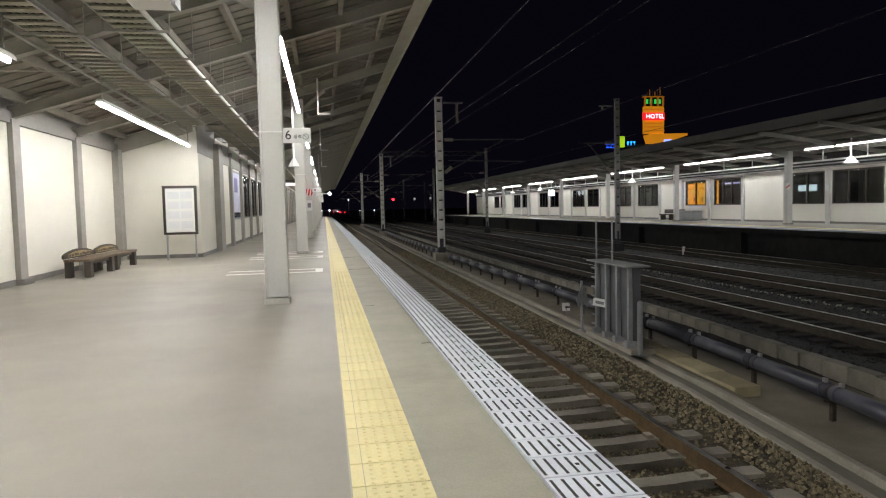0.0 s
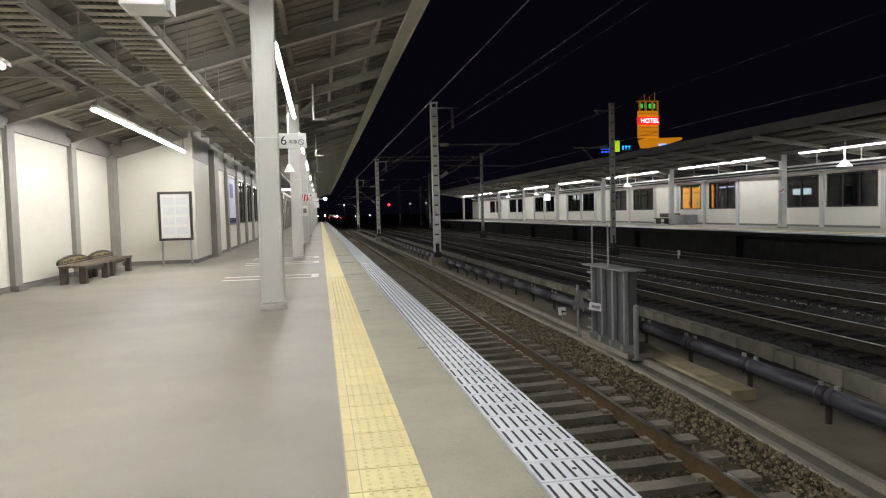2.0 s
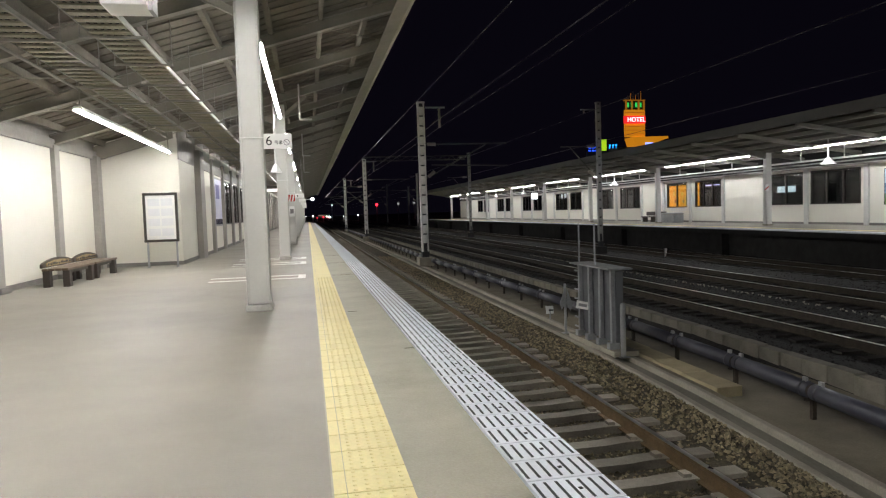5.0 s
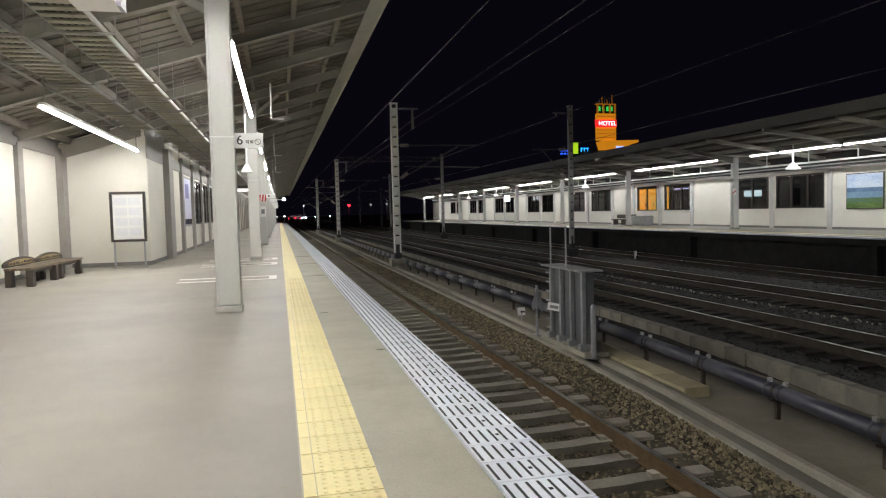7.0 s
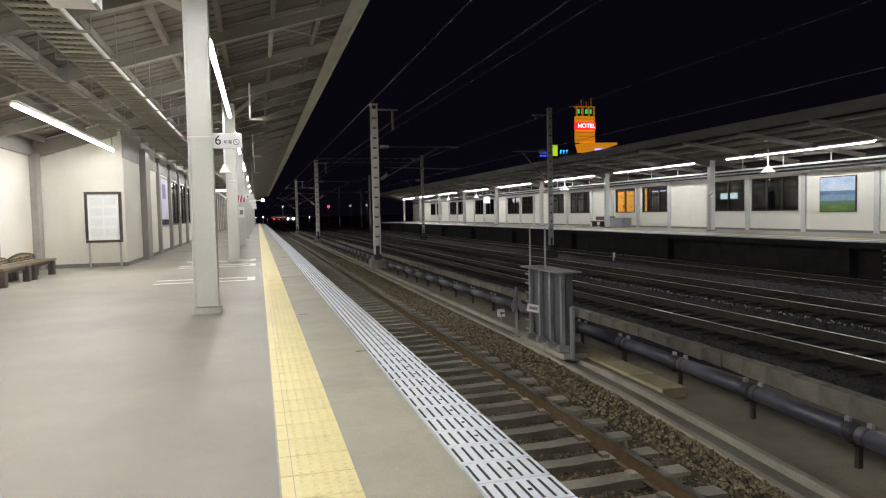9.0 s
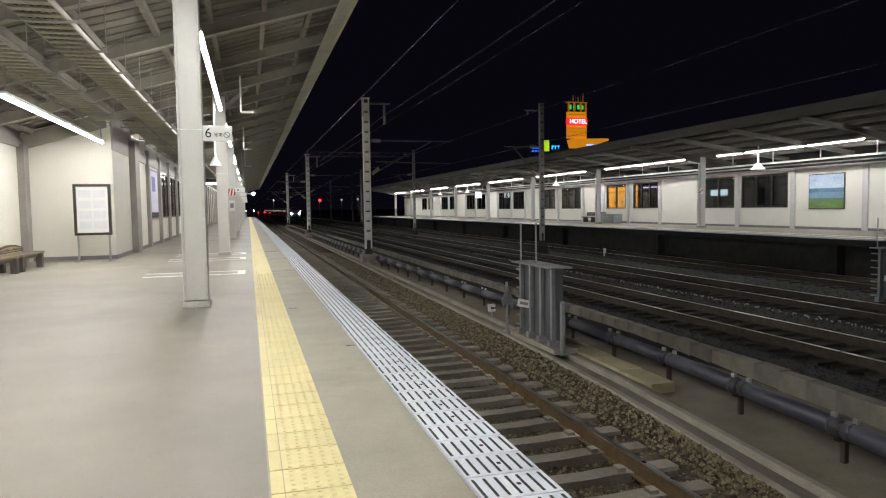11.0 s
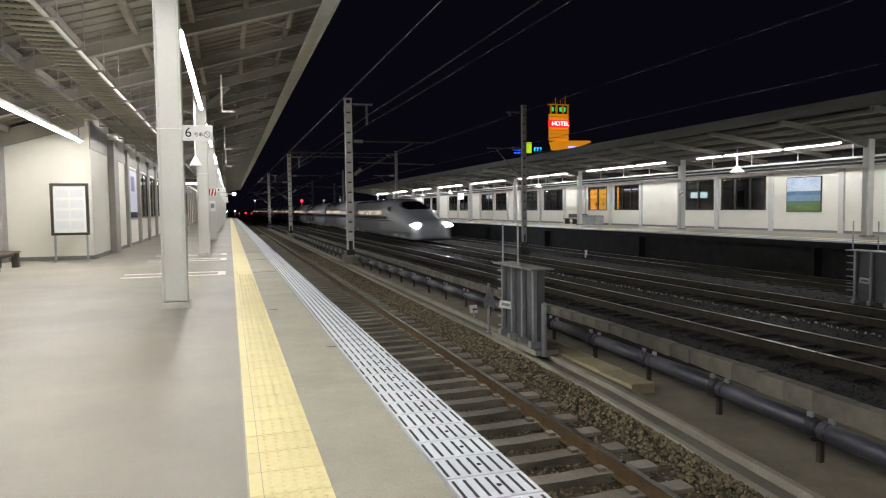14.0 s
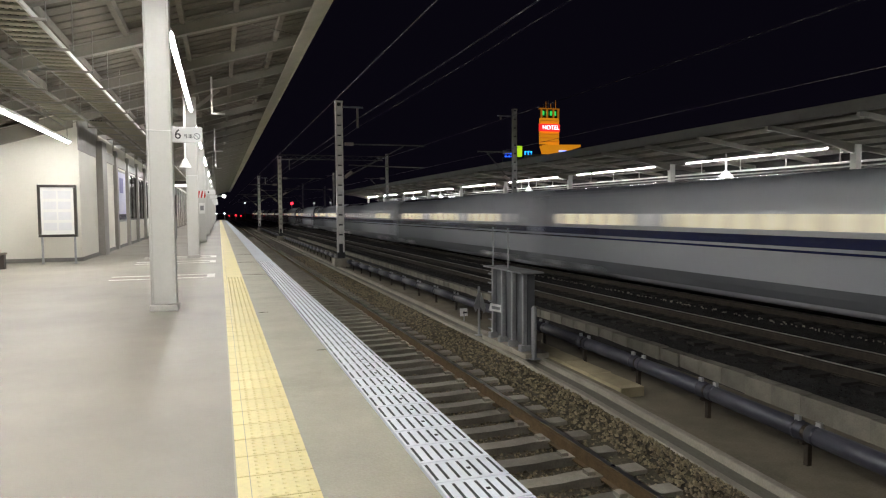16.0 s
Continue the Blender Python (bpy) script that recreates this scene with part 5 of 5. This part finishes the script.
for k in range(0, 15):
    for s in (3.9, 21.5):
        for side in (-1, 1):
            for w_ in (-1.25, 1.25):
                part("bogie_cover", cover[side], None, train, "polished bulging cover over the wheels").matrix_basis = pose(0, 2.0 + 25.0 * k + s + w_, 0)

# ---- pieces of the floor, the edge and the tracks ----
RND = random.Random(7)
tac = thing("tactile_strip", (0.07, 0, 0), "pale yellow tactile paving strip along the platform", "tactile paving")
tac["kind"] = "structure"
tile_plain = box(0.066, 0.386, 0.006, 0.296, -0.01, 0.007).mesh("tile", YELLOW)
nb_ = Build().box(0.066, 0.386, 0.006, 0.296, -0.01, 0.007)
for i in range(5):
    for j in range(5):
        nb_.tube((0.108 + 0.06 * i, 0.031 + 0.06 * j, 0.006), (0.108 + 0.06 * i, 0.031 + 0.06 * j, 0.012), 0.015, 8, 0.009)
tile_bump = nb_.mesh("tile", YELLOW)
side_me = Build().box(0.0, 0.062, 0.006, 0.296, -0.01, 0.007).mesh("edge_tile", YELLOW)
for k in range(0, 150):
    y = 1.47 + 0.302 * k
    part("tile", tile_bump if k < 45 else tile_plain, None, tac).matrix_basis = pose(0, y, 0)
    part("edge_tile", side_me, None, tac).matrix_basis = pose(0, y, 0)
rest = Build()
for k in list(range(150, 490)) + list(range(-130, 0)):
    y = 1.47 + 0.302 * k
    rest.box(0, 0.386, y, y + 0.294, -0.01, 0.007)
tagged(part("tile_rest", rest, YELLOW, tac), kind="stuff")

es = thing("edge_tiles", (1.0, 0, 0), "white slotted edge tiles with dark grooves along the platform", "edge tiles")
es["kind"] = "structure"
et = Build().box(0.014, 0.415, 0.006, 0.2765, -0.03, 0.003)
for i in range(7):
    xx = 0.035 + 0.0585 * i
    et.box(xx - 0.0075, xx + 0.0075, 0.032, 0.250, 0.0, 0.0045)
et.box(0.230, 0.249, 0.13, 0.15, 0.0, 0.007)
et_me = et.mesh("tile", WHITE_TILE)
et_me.materials.append(DARK)
for q in et_me.polygons:
    q.material_index = 1 if q.index >= 6 else 0
for k in range(-20, 65):
    part("tile", et_me, None, es).matrix_basis = pose(0, 1.495 + 0.2825 * k, 0)
pl_me = box(0.0, 0.42, 0.004, 0.594, -0.035, 0.004).mesh("plain_tile", BLUE_WHITE)
for k in range(0, 200):
    part("plain_tile", pl_me, None, es).matrix_basis = pose(0, 1.495 + 0.2825 * 65 + 0.6 * k, 0)

# joints in the margin
for y, x0, x1 in ((6.75, 0.9, 1.0), (9.6, 0.5, 0.62), (15.6, 0.48, 0.99), (19.6, 0.48, 0.99), (23.2, 0.48, 0.99)):
    solid("floor_joint", box(x0, x1, y, y + 0.007, -0.01, 0.001), CONC_DARK, "thin dark joint in the concrete margin", "joint", "structure")

# sleepers
sl = Build()
sl.prism([(-1.3, BED - 0.1), (1.3, BED - 0.1), (1.28, BED + 0.05), (0.45, BED + 0.045), (0.25, BED + 0.03), (-0.25, BED + 0.03), (-0.45, BED + 0.045), (-1.28, BED + 0.05)], "y", -0.11, 0.11)
for x in (-0.75, 0.75):
    for s in (-1, 1):
        sl.box(x + s * 0.12 - 0.045, x + s * 0.12 + 0.045, -0.06, 0.06, BED, BED + 0.085)
sl_me = sl.mesh("sleeper", SLEEPER)
for k in range(0, 130):
    part("sleeper", sl_me, None, TRACKS[0]).matrix_basis = pose(RND.uniform(-0.015, 0.015), 3.93 + 0.6 * k, 0, 0, 0, RND.uniform(-0.4, 0.4))
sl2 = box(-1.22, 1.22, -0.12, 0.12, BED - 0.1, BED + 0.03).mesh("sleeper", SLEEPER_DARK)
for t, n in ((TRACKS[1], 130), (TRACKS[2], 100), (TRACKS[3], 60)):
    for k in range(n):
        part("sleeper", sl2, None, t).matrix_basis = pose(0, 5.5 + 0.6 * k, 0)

# blocks of the low wall
bl_me = box(-0.115, 0.11, 0.008, 0.592, 0, 0.41).mesh("block", BLOCK, 0.012)
for k in range(0, 120):
    part("block", bl_me, None, low_wall).matrix_basis = pose(kerb_x(4.3 + 0.6 * k) + 2.865 + RND.uniform(-0.01, 0.01), 4.0 + 0.6 * k, -1.72 + RND.uniform(-0.015, 0.015), 0, 0, RND.uniform(-0.8, 0.8) - (3.2 if k < 16 else 0))


# loose stones
def stones(name, n, x0, x1, y0, y1, zf, size, material, seed, label):
    r = np.random.RandomState(seed)
    base = np.array([(1, 0, 0), (-1, 0, 0), (0, 1, 0), (0, -1, 0), (0, 0, 1), (0, 0, -1)], float)
    tri = np.array([(0, 2, 4), (2, 1, 4), (1, 3, 4), (3, 0, 4), (2, 0, 5), (1, 2, 5), (3, 1, 5), (0, 3, 5)])
    x = r.uniform(x0, x1, n)
    y = y0 + (y1 - y0) * r.uniform(0, 1, n) ** 1.5
    if x1 < 6:
        x = np.minimum(x, np.array([kerb_x(a) for a in y]) - r.uniform(0.0, 0.12, n))
    c = np.stack([x, y, np.array([zf(a) for a in x])], 1)
    sc_ = size * r.uniform(0.5, 1.25, (n, 1, 1)) * r.uniform(0.6, 1.2, (n, 6, 1))
    a = r.uniform(0, 6.28, n)
    b = r.uniform(-0.7, 0.7, n)
    ca, sa, cb, sb = np.cos(a), np.sin(a), np.cos(b), np.sin(b)
    z = np.zeros(n)
    rz = np.stack([np.stack([ca, -sa, z], 1), np.stack([sa, ca, z], 1), np.stack([z, z, z + 1], 1)], 1)
    rx = np.stack([np.stack([z + 1, z, z], 1), np.stack([z, cb, -sb], 1), np.stack([z, sb, cb], 1)], 1)
    p = np.einsum("nij,nkj->nki", rz @ rx, base[None] * sc_) + c[:, None]
    me = bpy.data.meshes.new(name)
    me.from_pydata(p.reshape(-1, 3).tolist(), [], (tri[None] + 6 * np.arange(n)[:, None, None]).reshape(-1, 3).tolist())
    me.materials.append(material)
    return tagged(new(name, me), label, "gravel", kind="stuff")


def stone_mat(color):
    m = mat("ballast_stone", color, 0.9, var=0.2, scale=20, fine=80, bump=0.2)
    nt = m.node_tree
    g = nt.nodes.new("ShaderNodeNewGeometry")
    mr = nt.nodes.new("ShaderNodeMapRange")
    mr.inputs[3].default_value, mr.inputs[4].default_value = 0.35, 1.5
    nt.links.new(g.outputs["Random Per Island"], mr.inputs[0])
    h = [n for n in nt.nodes if n.type == "HUE_SAT"][0]
    nt.links.new(mr.outputs[0], h.inputs["Value"])
    return m


STONE = stone_mat((0.25, 0.205, 0.125))
# Copy of STONE darkened in place of low light on the through tracks.
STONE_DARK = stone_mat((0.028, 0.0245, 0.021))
stones("ballast_stones", 38000, 1.45, 5.42, 4.5, 45, lambda x: BED - 0.06 if x < 3.80 else BED - 0.01 if x < 4.42 else BED + 0.03 if x < 4.6 else BED + 0.03 - 0.07 * (x - 4.6), 0.031, STONE, 1, "loose brown ballast stones round the near track")
stones("ballast_stones", 24000, 8.44, 18.5, 5.5, 55, lambda x: -1.44 if x < 8.8 else BED - 0.03 + 0.1 * max(0, 9.5 - x), 0.04, STONE_DARK, 2, "loose ballast stones round the through tracks, low light in their colour")


def motions():
    """The train's nose, metres along the line, by the second."""
    way = [(0.0, 745.0), (3.5, 587.0), (7.0, 428.0), (9.0, 333.0), (10.25, 270.5), (11.5, 203.5), (12.5, 142.0), (13.9, 57.0), (14.2, 38.5), (14.5, 19.9), (14.6, 13.8), (15.3, -29.2), (16.0, -72.0)]
    walk(train, [(t, pose(14.9, y - 2.5, RAIL)) for t, y in way])


motions()
